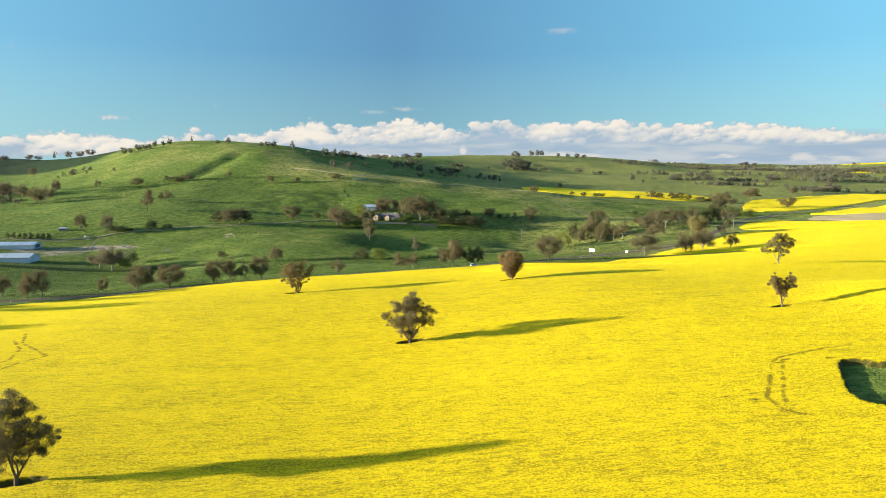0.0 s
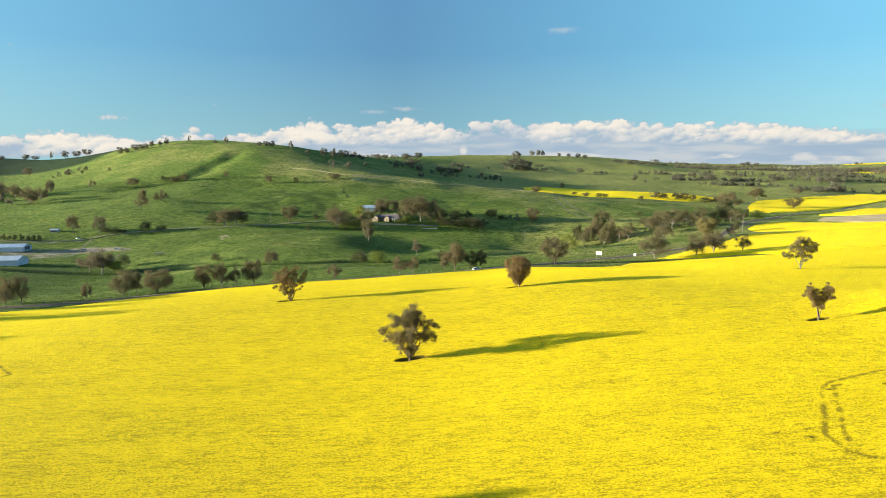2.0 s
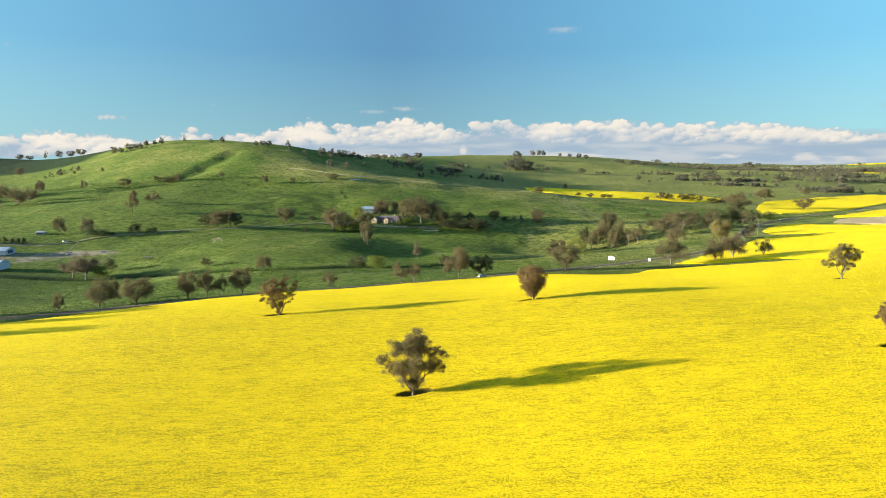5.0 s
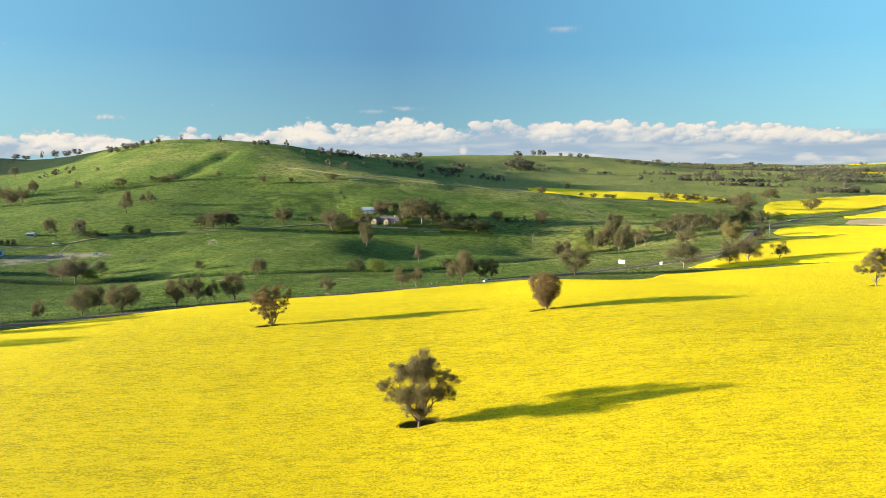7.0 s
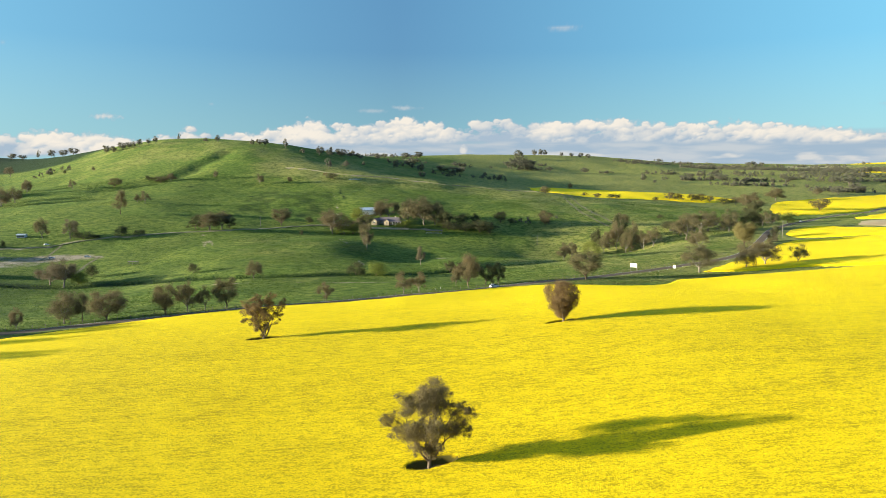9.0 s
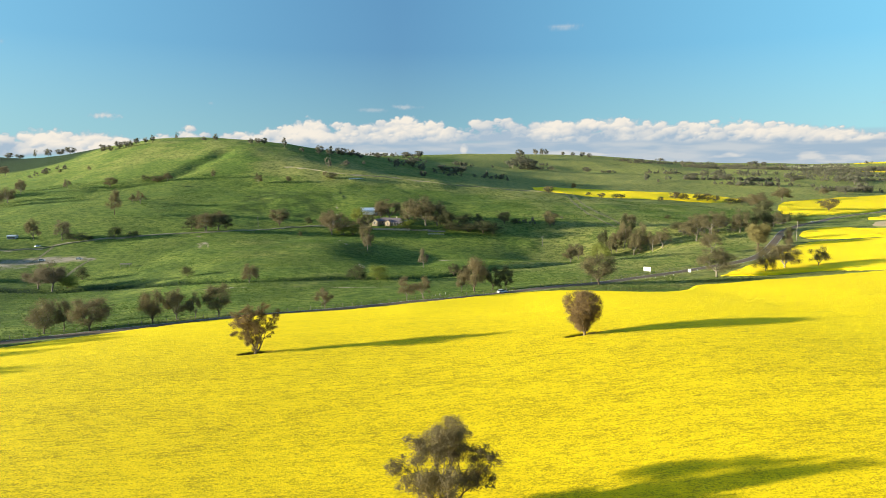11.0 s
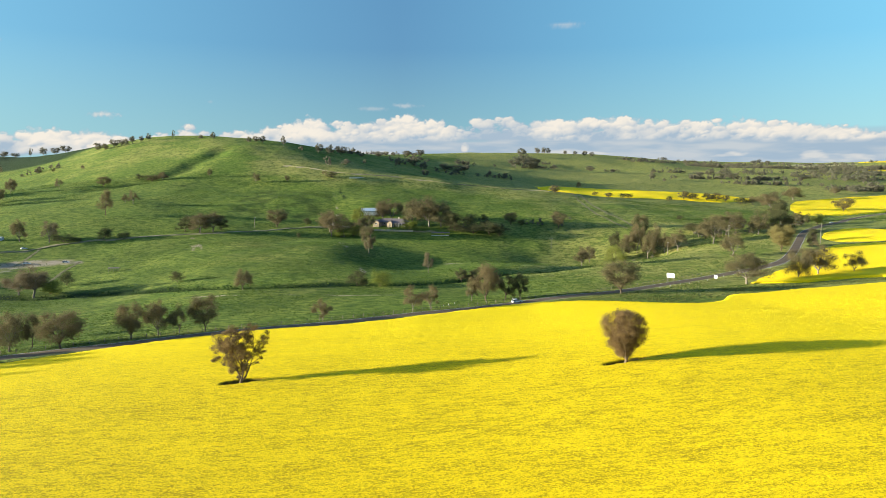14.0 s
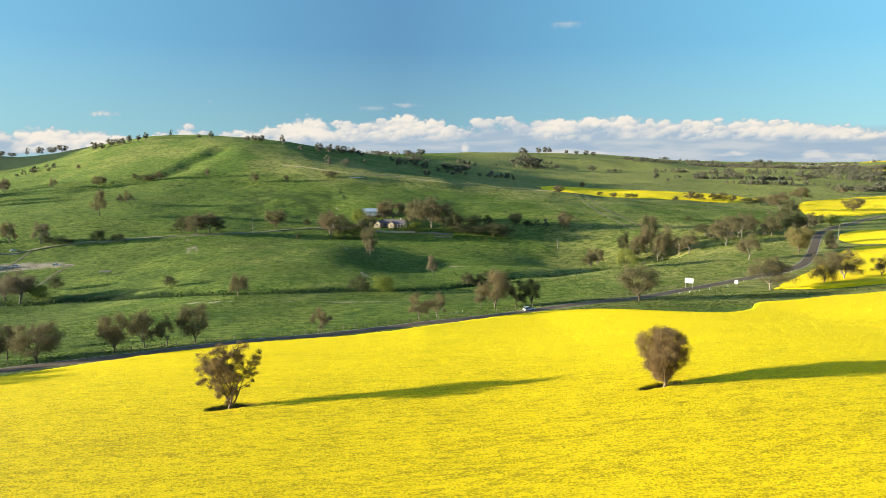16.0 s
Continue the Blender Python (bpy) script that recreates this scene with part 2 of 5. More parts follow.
# ---- the lie of the land ----
# Heights of a smooth spline surface: one row for each distance ahead, from the far left to the far right.
ROW_Y = (60, 130, 200, 280, 370, 470, 590, 730, 890, 1090, 1330, 1650, 2100, 2750, 3700)
FIELD_RISE = [
    (-1, -1.1, -1.2, -1.5, -1.5, -0.7, 1.1, 2.8, 4.8, 7.3, 10, 12.4, 14.7),
    (-5.2, -4.8, -4.2, -3.4, -2.6, -1.9, -0.1, 3.9, 6.8, 8.5, 9.5, 10.1, 10.7),
    (-9.4, -8.5, -7.5, -5.9, -3.5, -1.6, 0.8, 6, 8.2, 9, 8.5, 7.7, 6.9),
    (-13.7, -12, -11.6, -10.8, -6.4, -3.1, 0, 5.3, 5.2, 6.4, 6.2, 5.1, 3.7),
    (-18.8, -15.3, -17.5, -19.8, -14, -13.1, -11.9, -5.2, -6.6, -3, 2, 2.9, 2.7),
]
VALLEY_RISE = [
    (-23.7, -21.8, -28.6, -32.4, -16.9, -12.7, -17.8, -16.3, -11.5, -8.2, -1.4, 1.8, 3.9),
    (-17.6, -19.5, -23, -23.8, -8.9, -13, -16.2, -17.3, -3.5, -6.7, -0.9, 4, 6),
    (1.1, -2.8, 9.4, 14, -6.6, -18, -5.5, -4.7, -3.4, -5.5, -2.2, 2.9, 6.5),
    (18.2, 6.5, 16, 22.4, 13.2, 29.2, 19.4, 10.9, 0.6, -5.9, -7.3, -1.6, 4.8),
    (32.8, 18.7, 43.9, 75.8, 90.6, 61.1, 19, 16, 7.8, -0.6, -3, -0.6, 2.9),
]
HILL_RISE = [
    (61.4, 31.3, 93.8, 134.3, 115.8, 83.4, 44.3, 16.5, 15.6, 11.3, 11.9, 7.8, 4.1),
    (97.4, 68.6, 95.8, 72, 73.1, 92.2, 64.5, 43, 30.2, 26.9, 32.6, 22.8, 13.7),
    (101.9, 85, 77.7, 54.2, 82.6, 101.9, 83.5, 48.6, 45.1, 40.2, 43.6, 37.6, 36.7),
    (99.4, 95.8, 89.2, 81, 90.1, 99.3, 133.7, 135.9, 109.3, 50.4, 42.6, 52.9, 80.5),
    (93.4, 104.4, 114.7, 120.5, 117.6, 113.1, 100.8, 130.2, 124.5, 104.4, 102.5, 109.5, 153.6),
]
LATTICE = np.array(FIELD_RISE + VALLEY_RISE + HILL_RISE)
CREEK = smooth_line([(-420, 470), (-253, 461), (-217, 464), (-166, 450), (-123, 436), (-88, 432), (-56, 437), (-28, 442), (-10, 451), (9, 468), (42, 506), (66, 521), (88, 538), (119, 580), (156, 606)], 6)
CREEK_HEAD = [(42, 506), (66, 521), (88, 538), (119, 580), (156, 606)]
# swells and hollows: place, height, reach to the left, to the right and in depth
MOUNDS = [(-32, 555, -6.0, 35, 40, 58), (106, 612, -17, 108, 80, 62), (-100, 570, 3.5, 45, 36, 55), (-190, 740, 6, 70, 160, 55), (-240, 835, 4, 70, 150, 50), (-110, 800, 9, 130, 120, 46), (128, 172, 4.5, 22, 80, 25), (-20, 985, 8, 140, 200, 50)]
GULLY = [(-440, 880), (-385, 930), (-372, 948), (-360, 985), (-364, 1015), (-349, 1050), (-346, 1090)]
ROAD = smooth_line([(-330, 222), (-240, 256), (-190, 275), (-139, 296), (-110, 304), (-82, 315), (-49, 326), (-12, 347), (23.5, 366), (45, 375), (58, 378), (72, 387), (90, 403), (108, 418), (137, 439), (168, 460), (190, 482), (216, 519), (249, 571), (289, 632), (328, 676), (372, 716), (431, 776), (570, 905), (757, 1085)], 3)
DRIVE = smooth_line([(-420, 590), (-347, 596), (-313, 618), (-266, 631), (-196, 654), (-150, 690), (-112, 703), (-60, 692), (-20, 684)], 5)
HILL_TRACK = smooth_line([(-233, 996), (-184, 982), (-152, 968), (-114, 966), (-77, 968), (-40, 964), (-2, 958), (35, 968), (72, 966), (112, 977), (133, 969)], 8)

BANKS = [smooth_line(p, 8) for p in ([(-417, 876), (-373, 882), (-321, 887), (-247, 888)], [(-372, 802), (-318, 789), (-283, 806), (-253, 845)], [(-347, 713), (-306, 737), (-280, 782), (-231, 832)], [(-300, 690), (-230, 700), (-150, 735)], [(-144, 921), (-132, 857), (-117, 793)])]
# Dark line where a shadow falls between two canola blocks.
SHADOW_STRIPS = [[(245, 546), (300, 545), (400, 534.5), (600, 546.5)]]
RUTS = [[(169, 1026), (157, 890), (150, 791), (153, 738), (159, 693)], [(185, 1076), (167, 896), (163, 808), (166, 755), (167, 704)], [(-318, 555), (-323, 579), (-330, 609)], [(-268, 491), (-265, 507), (-274, 542), (-277, 567)], [(-223, 637), (-210, 607), (-197, 573)]] + [[(-189, 571), (-200, 595), (-217, 625)], [(-95, 619), (-82, 575), (-74, 537), (-58, 476)], [(-148, 898), (-129, 800), (-111, 715)], [(-180, 420), (-60, 400), (20, 402)], [(-20, 560), (40, 570), (90, 600)]]


def spline_weights(s, n):
    s = np.clip(s, 0, n - 1 - 1e-6)
    i = np.floor(s).astype(int)
    t = s - i
    w = np.stack([(1 - t) ** 3, 3 * t**3 - 6 * t * t + 4, -3 * t**3 + 3 * t * t + 3 * t + 1, t**3], -1) / 6
    return np.clip(i[..., None] + np.arange(-1, 3), 0, n - 1), w


def rise(x, y):
    """The height of the bare ground."""
    x, y = np.asarray(x, float), np.asarray(y, float)
    s = np.interp(np.log(np.maximum(y, -100) + 150), np.log(np.array(ROW_Y) + 150.0), np.arange(15))
    (ri, rw), (ci, cw) = spline_weights(s, 15), spline_weights((x / (np.maximum(y, 0) + 150) + 0.72) / 0.12, 13)
    z = np.einsum("...i,...j,...ij->...", rw, cw, LATTICE[ri[..., :, None], ci[..., None, :]])
    z = z - 2.4 * np.exp(-((line_distance(x, y, CREEK) / 4.5) ** 2)) - 6.0 * np.exp(-((line_distance(x, y, CREEK_HEAD) / 14) ** 2)) - 4.0 * np.exp(-((line_distance(x, y, GULLY) / 15) ** 2))
    for mx, my, high, left, right, deep in MOUNDS:
        z = z + high * np.exp(-(((x - mx) / np.where(x < mx, left, right)) ** 2) - ((y - my) / deep) ** 2)
    z = z + 8.0 * fbm(x, y, 420, 3, 27) * np.clip((y - 1250) / 600, 0, 1) * np.clip((x - 100) / 300, 0, 1)
    z = z - 2.0 * np.exp(-(((y - 322) / 42) ** 2)) * np.clip((x + 20) / 40, 0, 1) * np.clip((135 - x) / 35, 0, 1)
    far = np.clip((y - 380) / 400, 0, 1)
    z = z + far * (2.0 * fbm(x, y, 110, 3, 5) + 0.35 * fbm(x, y, 22, 2, 9)) * np.clip(1.4 - y / 4000, 0, 1)
    return z - np.clip((np.hypot(x, y) - 3900) / 1000, 0, 1) ** 2 * 160


def land():
    """The one sheet of ground, to the horizon on all sides."""
    a = radians(1) * np.concatenate([np.arange(-47, 47, 0.26), np.arange(47, 313, 4.0)])
    r, radii = 6.0, []
    while r < 4950:
        radii.append(r)
        r *= 1.05 if r < 60 else 1.016 if r < 280 or r > 1500 else 1.0095
    radii = np.array(radii + [4950.0])
    rr, aa = np.meshgrid(radii, a, indexing="ij")
    x, y = rr * np.sin(aa), rr * np.cos(aa)
    z = rise(x, y)
    verts = np.concatenate([np.stack([x, y, z], -1).reshape(-1, 3), [(0, 0, rise(0, 0).item())]])
    faces = grid_faces(len(radii), len(a), closed=True).tolist()
    hub, n = len(verts) - 1, len(a)
    faces = [f[::-1] for f in faces] + [(k, (k + 1) % n, hub)[::-1] for k in range(n)]
    me = mesh_of("ground", verts, faces, PASTURE, smooth=True)
    x, y, z = verts.T
    creek = line_distance(x, y, CREEK)
    hill = np.clip((z - 22) / 40, 0, 1) * (y < 1700)
    # First three terms paint haze and missing sunlight into the grass; then real dryness.
    dry_and_lit = 0.35 * np.clip((y - 860) / 60, 0, 1) * np.clip((1250 - y) / 100, 0, 1) * np.clip((x + 270) / 90, 0, 1) + 0.85 * np.clip((y - 850) / 400, 0, 1) * np.clip((x + 150) / 300, 0, 1) + (0.45 + 0.3 * (y < 720)) * np.clip((x - 20) / 60, 0, 1) * (y > 360) + 0.6 * hill * np.clip(0.6 + 0.6 * fbm(x, y, 120, 3, 21), 0, 1) + 0.35 * np.exp(-((creek - 14) / 10) ** 2) + 0.25 * np.clip(fbm(x, y, 60, 3, 31), 0, 1)
    reed_and_shade = 0.95 * np.exp(-((creek / 7.5) ** 2)) * (0.75 + 0.5 * fbm(x, y, 25, 2, 3)) + np.exp(-((line_distance(x, y, GULLY) / 9) ** 2)) * 0.5
    # Far-left ridge: the slope's shade put in as a dark tone.
    reed_and_shade += 0.9 * np.clip(((y - 1190) + 0.3 * (x + 730)) / 60, 0, 1) * np.clip((-640 - x) / 60, 0, 1)
    # Valley flats toned down in patches, shading put into the grass colour.
    reed_and_shade += 0.38 * np.clip((np.where(x < -60, 660, 475) - y) / 60, 0, 1) * np.clip(0.65 + 0.9 * fbm(x, y, 34, 3, 23), 0, 1)
    # Banks and a paddock edge as dark lines, their shadow included in the colour.
    for line in BANKS:
        reed_and_shade += 0.75 * np.exp(-((line_distance(x, y, line) / 2.6) ** 2)) * np.clip(0.6 + fbm(x, y, 30, 2, 17), 0, 1)
    # The shadow between the blocks is painted into the grass.
    for line in SHADOW_STRIPS:
        reed_and_shade += 0.95 * np.exp(-((line_distance(x, y, line) / 5.0) ** 4))
    soil = 0.8 * np.exp(-((line_distance(x, y, DRIVE) / 3.4) ** 4)) + 0.85 * np.exp(-((line_distance(x, y, HILL_TRACK) / 3.6) ** 4))
    soil += 0.68 * np.exp(-((np.hypot((x + 300) / 30, (y - 566) / 14)) ** 4)) + 0.62 * np.exp(-((np.hypot((x + 345) / 40, (y - 545) / 30)) ** 4))
    for line in RUTS:
        soil += 0.75 * np.exp(-((line_distance(x, y, line) / 2.4) ** 2)) * np.clip(0.6 + fbm(x, y, 14, 2, 19), 0, 1)
    verge = line_distance(x, y, ROAD)
    soil += 0.5 * np.exp(-((verge / 6.0) ** 4))
    dry_and_lit += 0.75 * np.exp(-((line_distance(x, y, HILL_TRACK) / 45) ** 2))
    dry_and_lit += 0.45 * np.exp(-((verge / 11.0) ** 4))
    dry_and_lit += 0.42 * np.exp(-(np.hypot((x + 118) / 70, (y - 565) / 48) ** 3)) + 0.25 * np.exp(-(np.hypot((x + 190) / 110, (y - 1010) / 70) ** 3))
    sown = np.clip((x + 240) / 12, 0, 1) * np.clip((-111 - 0.19 * (y - 710) - x) / 5, 0, 1) * np.clip((y - 715) / 20, 0, 1) * np.clip((890 - y) / 25, 0, 1)
    reed_and_shade += 0.52 * sown * np.clip(0.8 + 1.2 * fbm(x, y, 12, 3, 27), 0, 1)
    for name, values in (("dry_and_lit", dry_and_lit), ("reed_and_shade", reed_and_shade), ("soil", soil)):
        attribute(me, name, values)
    return tagged(new("ground", me), "rolling green grazing land with drier yellowish slopes", "ground", kind="structure")


land()

# ---- canola ----
FIELD_EDGE = smooth_line([(-420, 120), (-330, 185), (-250, 222), (-178, 255), (-131, 284), (-94, 302), (-72, 310.5), (-40, 318.5), (-16, 333), (8, 351), (29, 355), (48, 350), (63, 340), (80, 334), (90, 339), (101, 354), (115, 358), (160, 371), (220, 384), (300, 392), (460, 410)], 1.5)
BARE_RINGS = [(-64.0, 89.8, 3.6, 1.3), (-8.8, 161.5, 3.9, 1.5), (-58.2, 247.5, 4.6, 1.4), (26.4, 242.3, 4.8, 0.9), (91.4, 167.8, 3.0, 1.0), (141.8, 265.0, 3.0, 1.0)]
TRAMLINES = [[(86.5, 130.7), (79.7, 129.3), (74.4, 127.5), (67.8, 124.9), (65.0, 121.7), (61.6, 115.4), (58.6, 109.8), (55.7, 105.1), (55.5, 102.5), (55.4, 99.1), (57.1, 97.2), (58.5, 96.5)], [(72.1, 124.0), (68.2, 123.5), (64.7, 117.0), (61.4, 110.2), (59.1, 106.3), (57.6, 102.5), (57.5, 99.6)], [(-109, 151), (-108, 158), (-105, 163), (-112, 170), (-122, 179), (-131, 194)], [(-114, 152), (-113, 160), (-118, 172), (-128, 184)]]
SPOTS = [(70.3, 122.8, 0.5), (66.7, 122.0, 0.72), (77.3, 123.0, 0.94), (54.0, 109.0, 0.5), (54.3, 106.8, 0.72), (53.4, 104.4, 0.94), (58.1, 109.1, 0.5), (57.0, 99.2, 0.72), (57.3, 97.0, 0.94), (60.1, 94.7, 0.5), (49.5, 106.7, 0.72)]
DAM_RIM = smooth_line([(113.0, 99.0), (75.0, 97.4), (71.6, 98.3), (69.6, 100.6), (69.6, 104.2), (71.2, 108.2), (74.5, 114.5), (77.9, 120.6), (80.8, 121.7), (83.7, 120.5), (85.7, 118.9), (113.0, 120.9), (116.0, 110.0), (113.0, 99.0)], 1.0)
LONG_ROWS = [(102.3, 0.082), (126.0, 0.080), (150.5, 0.084), (176, 0.08), (202, 0.082), (228, 0.08)]


def thinned(x, y):
    """How thin the crop stands: 0 full, 1 bare."""
    out = np.zeros(np.shape(x))
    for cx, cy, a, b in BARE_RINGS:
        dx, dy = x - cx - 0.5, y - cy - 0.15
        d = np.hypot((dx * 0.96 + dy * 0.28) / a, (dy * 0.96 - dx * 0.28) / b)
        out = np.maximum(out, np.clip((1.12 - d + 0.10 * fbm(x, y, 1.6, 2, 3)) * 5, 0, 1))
    near = (np.abs(x - 90) < 32) & (np.abs(y - 112) < 30)
    px, py = x[near], y[near]
    odd = np.zeros(px.shape, bool)
    for (ax, ay), (bx, by) in zip(DAM_RIM[:-1], DAM_RIM[1:]):
        odd ^= ((ay > py) != (by > py)) & (px < ax + (bx - ax) * (py - ay) / (by - ay + 1e-9))
    inside = line_distance(px, py, DAM_RIM) * np.where(odd, 1, -1) + 0.25 * fbm(px, py, 1.2, 2, 4)
    out[near] = np.maximum(out[near], np.clip(inside * 1.6 + 0.5, 0, 1))
    for cx, cy, a in SPOTS:
        out = np.maximum(out, 0.6 * np.exp(-((x - cx) / a) ** 2 - ((y - cy) / (0.45 * a)) ** 2) * np.clip(0.7 + fbm(x, y, 0.8, 2, 33), 0, 1))
    for y0, slope in LONG_ROWS:
        out = np.maximum(out, 0.07 * np.exp(-(((y - y0 - slope * (x + 74)) / 0.5) ** 2)) * np.clip(0.5 + 1.2 * fbm(x, y, 9, 2, 28), 0, 1))
    for line in TRAMLINES:
        out = np.maximum(out, 0.34 * np.exp(-((line_distance(x, y, line) / 0.42) ** 2)) * np.clip(0.7 + 0.9 * fbm(x, y, 1.3, 2, 8), 0, 1))
    return out


def main_field():
    """The near field: fine where the camera passes, coarse beyond."""
    u = np.concatenate([np.linspace(-6, -1.02, 30), np.linspace(-1, 1, 400), np.linspace(1.02, 6, 30)])
    ahead, y = [], 62.0
    while y < 420:
        ahead.append(y)
        y += 0.5 if y < 190 else 0.5 + 0.0045 * (y - 190)
    rows = np.concatenate([[-260, -180, -110, -60, -20, 10, 30, 45, 55], ahead])
    yy, uu = np.meshgrid(rows, u, indexing="ij")
    x = uu * (22 + 0.62 * np.maximum(yy, 40)) + 0.02 * yy
    edge = np.interp(x, FIELD_EDGE[:, 0], FIELD_EDGE[:, 1]) + 0.8 * fbm(x, x * 0, 7, 3, 6)
    y = np.minimum(yy, edge)
    thin = thinned(x, y)
    crop = 1.15 + 0.05 * fbm(x * 0.3, y, 5.0, 3, 2)
    thin = np.maximum(thin, 0.10 * missed(x, y) * np.clip((300 - y) / 60, 0, 1))
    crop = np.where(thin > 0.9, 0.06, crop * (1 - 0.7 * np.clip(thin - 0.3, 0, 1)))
    crop = np.where(yy >= edge + 0.3, -0.4, crop)
    z = rise(x, y) + crop
    verts = np.stack([x, y, z], -1).reshape(-1, 3)
    faces = grid_faces(len(rows), len(u))
    beyond = (yy > edge + 6).reshape(-1)
    faces = faces[~beyond[faces].all(axis=1)]
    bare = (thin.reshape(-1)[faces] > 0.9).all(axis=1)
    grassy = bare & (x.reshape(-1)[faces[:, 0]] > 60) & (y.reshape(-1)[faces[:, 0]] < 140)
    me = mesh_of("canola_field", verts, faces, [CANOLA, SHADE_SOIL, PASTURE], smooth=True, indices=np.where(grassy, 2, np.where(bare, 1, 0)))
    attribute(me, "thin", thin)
    # Fades the gap colour by place, painting the far crop brighter.
    far = np.maximum((y - 232 + 0.5 * np.clip(x, 0, 120)) / 80, (np.abs(x) - 90) / 60)
    attribute(me, "dense", np.clip(np.maximum(far, 0.28 * np.clip((y - 95) / 30, 0, 1) * np.clip((195 - y) / 30, 0, 1)), 0, 1))
    attribute(me, "dry_and_lit", np.full(len(verts), 0.1))
    attribute(me, "reed_and_shade", np.zeros(len(verts)))
    soil = 0.9 * np.exp(-(np.hypot((verts[:, 0] - 88) / 6, (verts[:, 1] - 102) / 2.5)) ** 2)
    attribute(me, "soil", soil)
    return tagged(new("canola_field", me), "canola crop in full yellow bloom on a gentle slope", "crop", kind="stuff")


def loft_field(near, beyond, step, label):
    """A far crop between its near edge and its far edge."""
    a, b = smooth_line(near, step), smooth_line(beyond, step)
    n = max(len(a), len(b))
    a, b = (np.stack([np.interp(np.linspace(0, 1, n), np.linspace(0, 1, len(e)), e[:, k]) for k in (0, 1)], -1) for e in (a, b))
    m = max(6, int(np.median(np.linalg.norm(a - b, axis=1)) / step))
    t = np.linspace(0, 1, m)[:, None, None]
    rounded = 0.25 + 0.75 * np.sqrt(np.clip(np.minimum(np.arange(n), np.arange(n)[::-1]) / 7.0, 0, 1))
    t = 0.5 + (t - 0.5) * rounded[None, :, None]
    p = a[None] * (1 - t) + b[None] * t
    p = p + 1.6 * np.dstack([fbm(p[..., 0], p[..., 1], 13, 2, 7), fbm(p[..., 0], p[..., 1], 11, 2, 8)])
    lift = np.full(p.shape[:2], 1.2)
    lift[0], lift[-1], lift[:, 0], lift[:, -1] = -0.5, -0.5, -0.5, -0.5
    ends = np.clip(np.minimum(np.arange(n), np.arange(n)[::-1]) / 10.0, 0.02, 1)
    lift = np.where(lift > 0, lift * ends[None], lift)
    z = rise(p[..., 0], p[..., 1]) + lift + 0.12 * fbm(p[..., 0], p[..., 1], 5, 3, 3)
    me = mesh_of("canola_field", np.dstack([p, z]).reshape(-1, 3), grid_faces(m, n), FAR_CANOLA)
    return tagged(new("canola_field", me), label, "crop", kind="stuff")


def missed(x, y):
    """Short gaps along the drill rows, in loose patches: 0 none, 1 open."""
    lean = y - 0.10 * x
    return np.clip((fbm(0.30 * x, lean, 0.5, 2, 57) + 0.55 * fbm(0.2 * x, lean, 8.0, 3, 58) - 0.60) * 2.5, 0, 1)


def flower_heads():
    """The flowering tops of the crop, standing over its leafy layer: denser and smaller where the flight passes near."""
    r = np.random.default_rng(17)
    out = []
    for y0 in range(60, 400, 20):
        half = min(40 + 0.74 * (y0 + 20), 290)
        tries = int(2 * half * 20 * 40.0 * min(1, 62 / max(62, y0 - 126)) ** 1.2)
        x, y = r.uniform(-half, half, tries), r.uniform(y0, y0 + 20, tries)
        near = np.maximum(np.maximum(62, y - 126), np.abs(x) / 1.0)
        lean = y - 0.10 * x
        gaps = 0.78 + 0.48 * fbm(0.5 * x, lean, 0.55, 2, 51) + 0.14 * fbm(0.08 * x, lean, 1.0, 2, 53) + 0.14 * fbm(0.2 * x, lean, 7.0, 3, 52) - 0.10 * np.clip((104 - y) / 15, 0, 1)
        want = (1 - 0.72 * np.clip((y - 175 + 0.3 * np.clip(x, 0, 120)) / 60, 0, 1)) * (max(62, y0 - 126) / near) ** 1.2 * gaps * (1 - 0.85 * missed(x, y))
        keep = (r.uniform(0, 1, tries) < want) & (y < np.interp(x, FIELD_EDGE[:, 0], FIELD_EDGE[:, 1]) - 0.5)
        x, y, near = x[keep], y[keep], near[keep]
        keep = thinned(x, y) < r.uniform(0.05, 0.35, len(x))
        out.append(np.stack([x[keep], y[keep], near[keep]], -1))
    x, y, near = np.concatenate(out).T
    n = len(x)
    s = 0.064 * (near / 62) ** 0.25 * r.uniform(0.6, 1.4, n)
    z = rise(x, y) + 1.10 + 0.05 * fbm(x * 0.3, y, 5.0, 3, 2)
    face = np.array([-0.36, -0.22, 0.62]) + 0.30 * r.normal(size=(n, 3))  # heads tilted towards sun and viewer, so their shape brightens the crop
    face /= np.linalg.norm(face, axis=1, keepdims=True)
    side = np.cross(face, r.normal(size=(n, 3)))
    side /= np.linalg.norm(side, axis=1, keepdims=True)
    up, mid = np.cross(face, side), np.stack([x, y, z + 0.6 * s], -1)
    w = s[:, None]
    spray = np.stack([mid - side * w - up * 0.55 * w, mid + side * w - up * 0.55 * w, mid + up * 1.1 * w], 1)
    me = bpy.data.meshes.new("canola_flowers")
    me.vertices.add(3 * n)
    me.loops.add(3 * n)
    me.polygons.add(n)
    me.vertices.foreach_set("co", spray.astype(np.float32).ravel())
    me.loops.foreach_set("vertex_index", np.arange(3 * n, dtype=np.int32))
    me.polygons.foreach_set("loop_start", np.arange(0, 3 * n, 3, dtype=np.int32))
    me.update(calc_edges=True)
    me.materials.append(BLOOM)
    return tagged(new("canola_flowers", me), "bright yellow flower heads topping the canola crop", "flowers", kind="stuff")


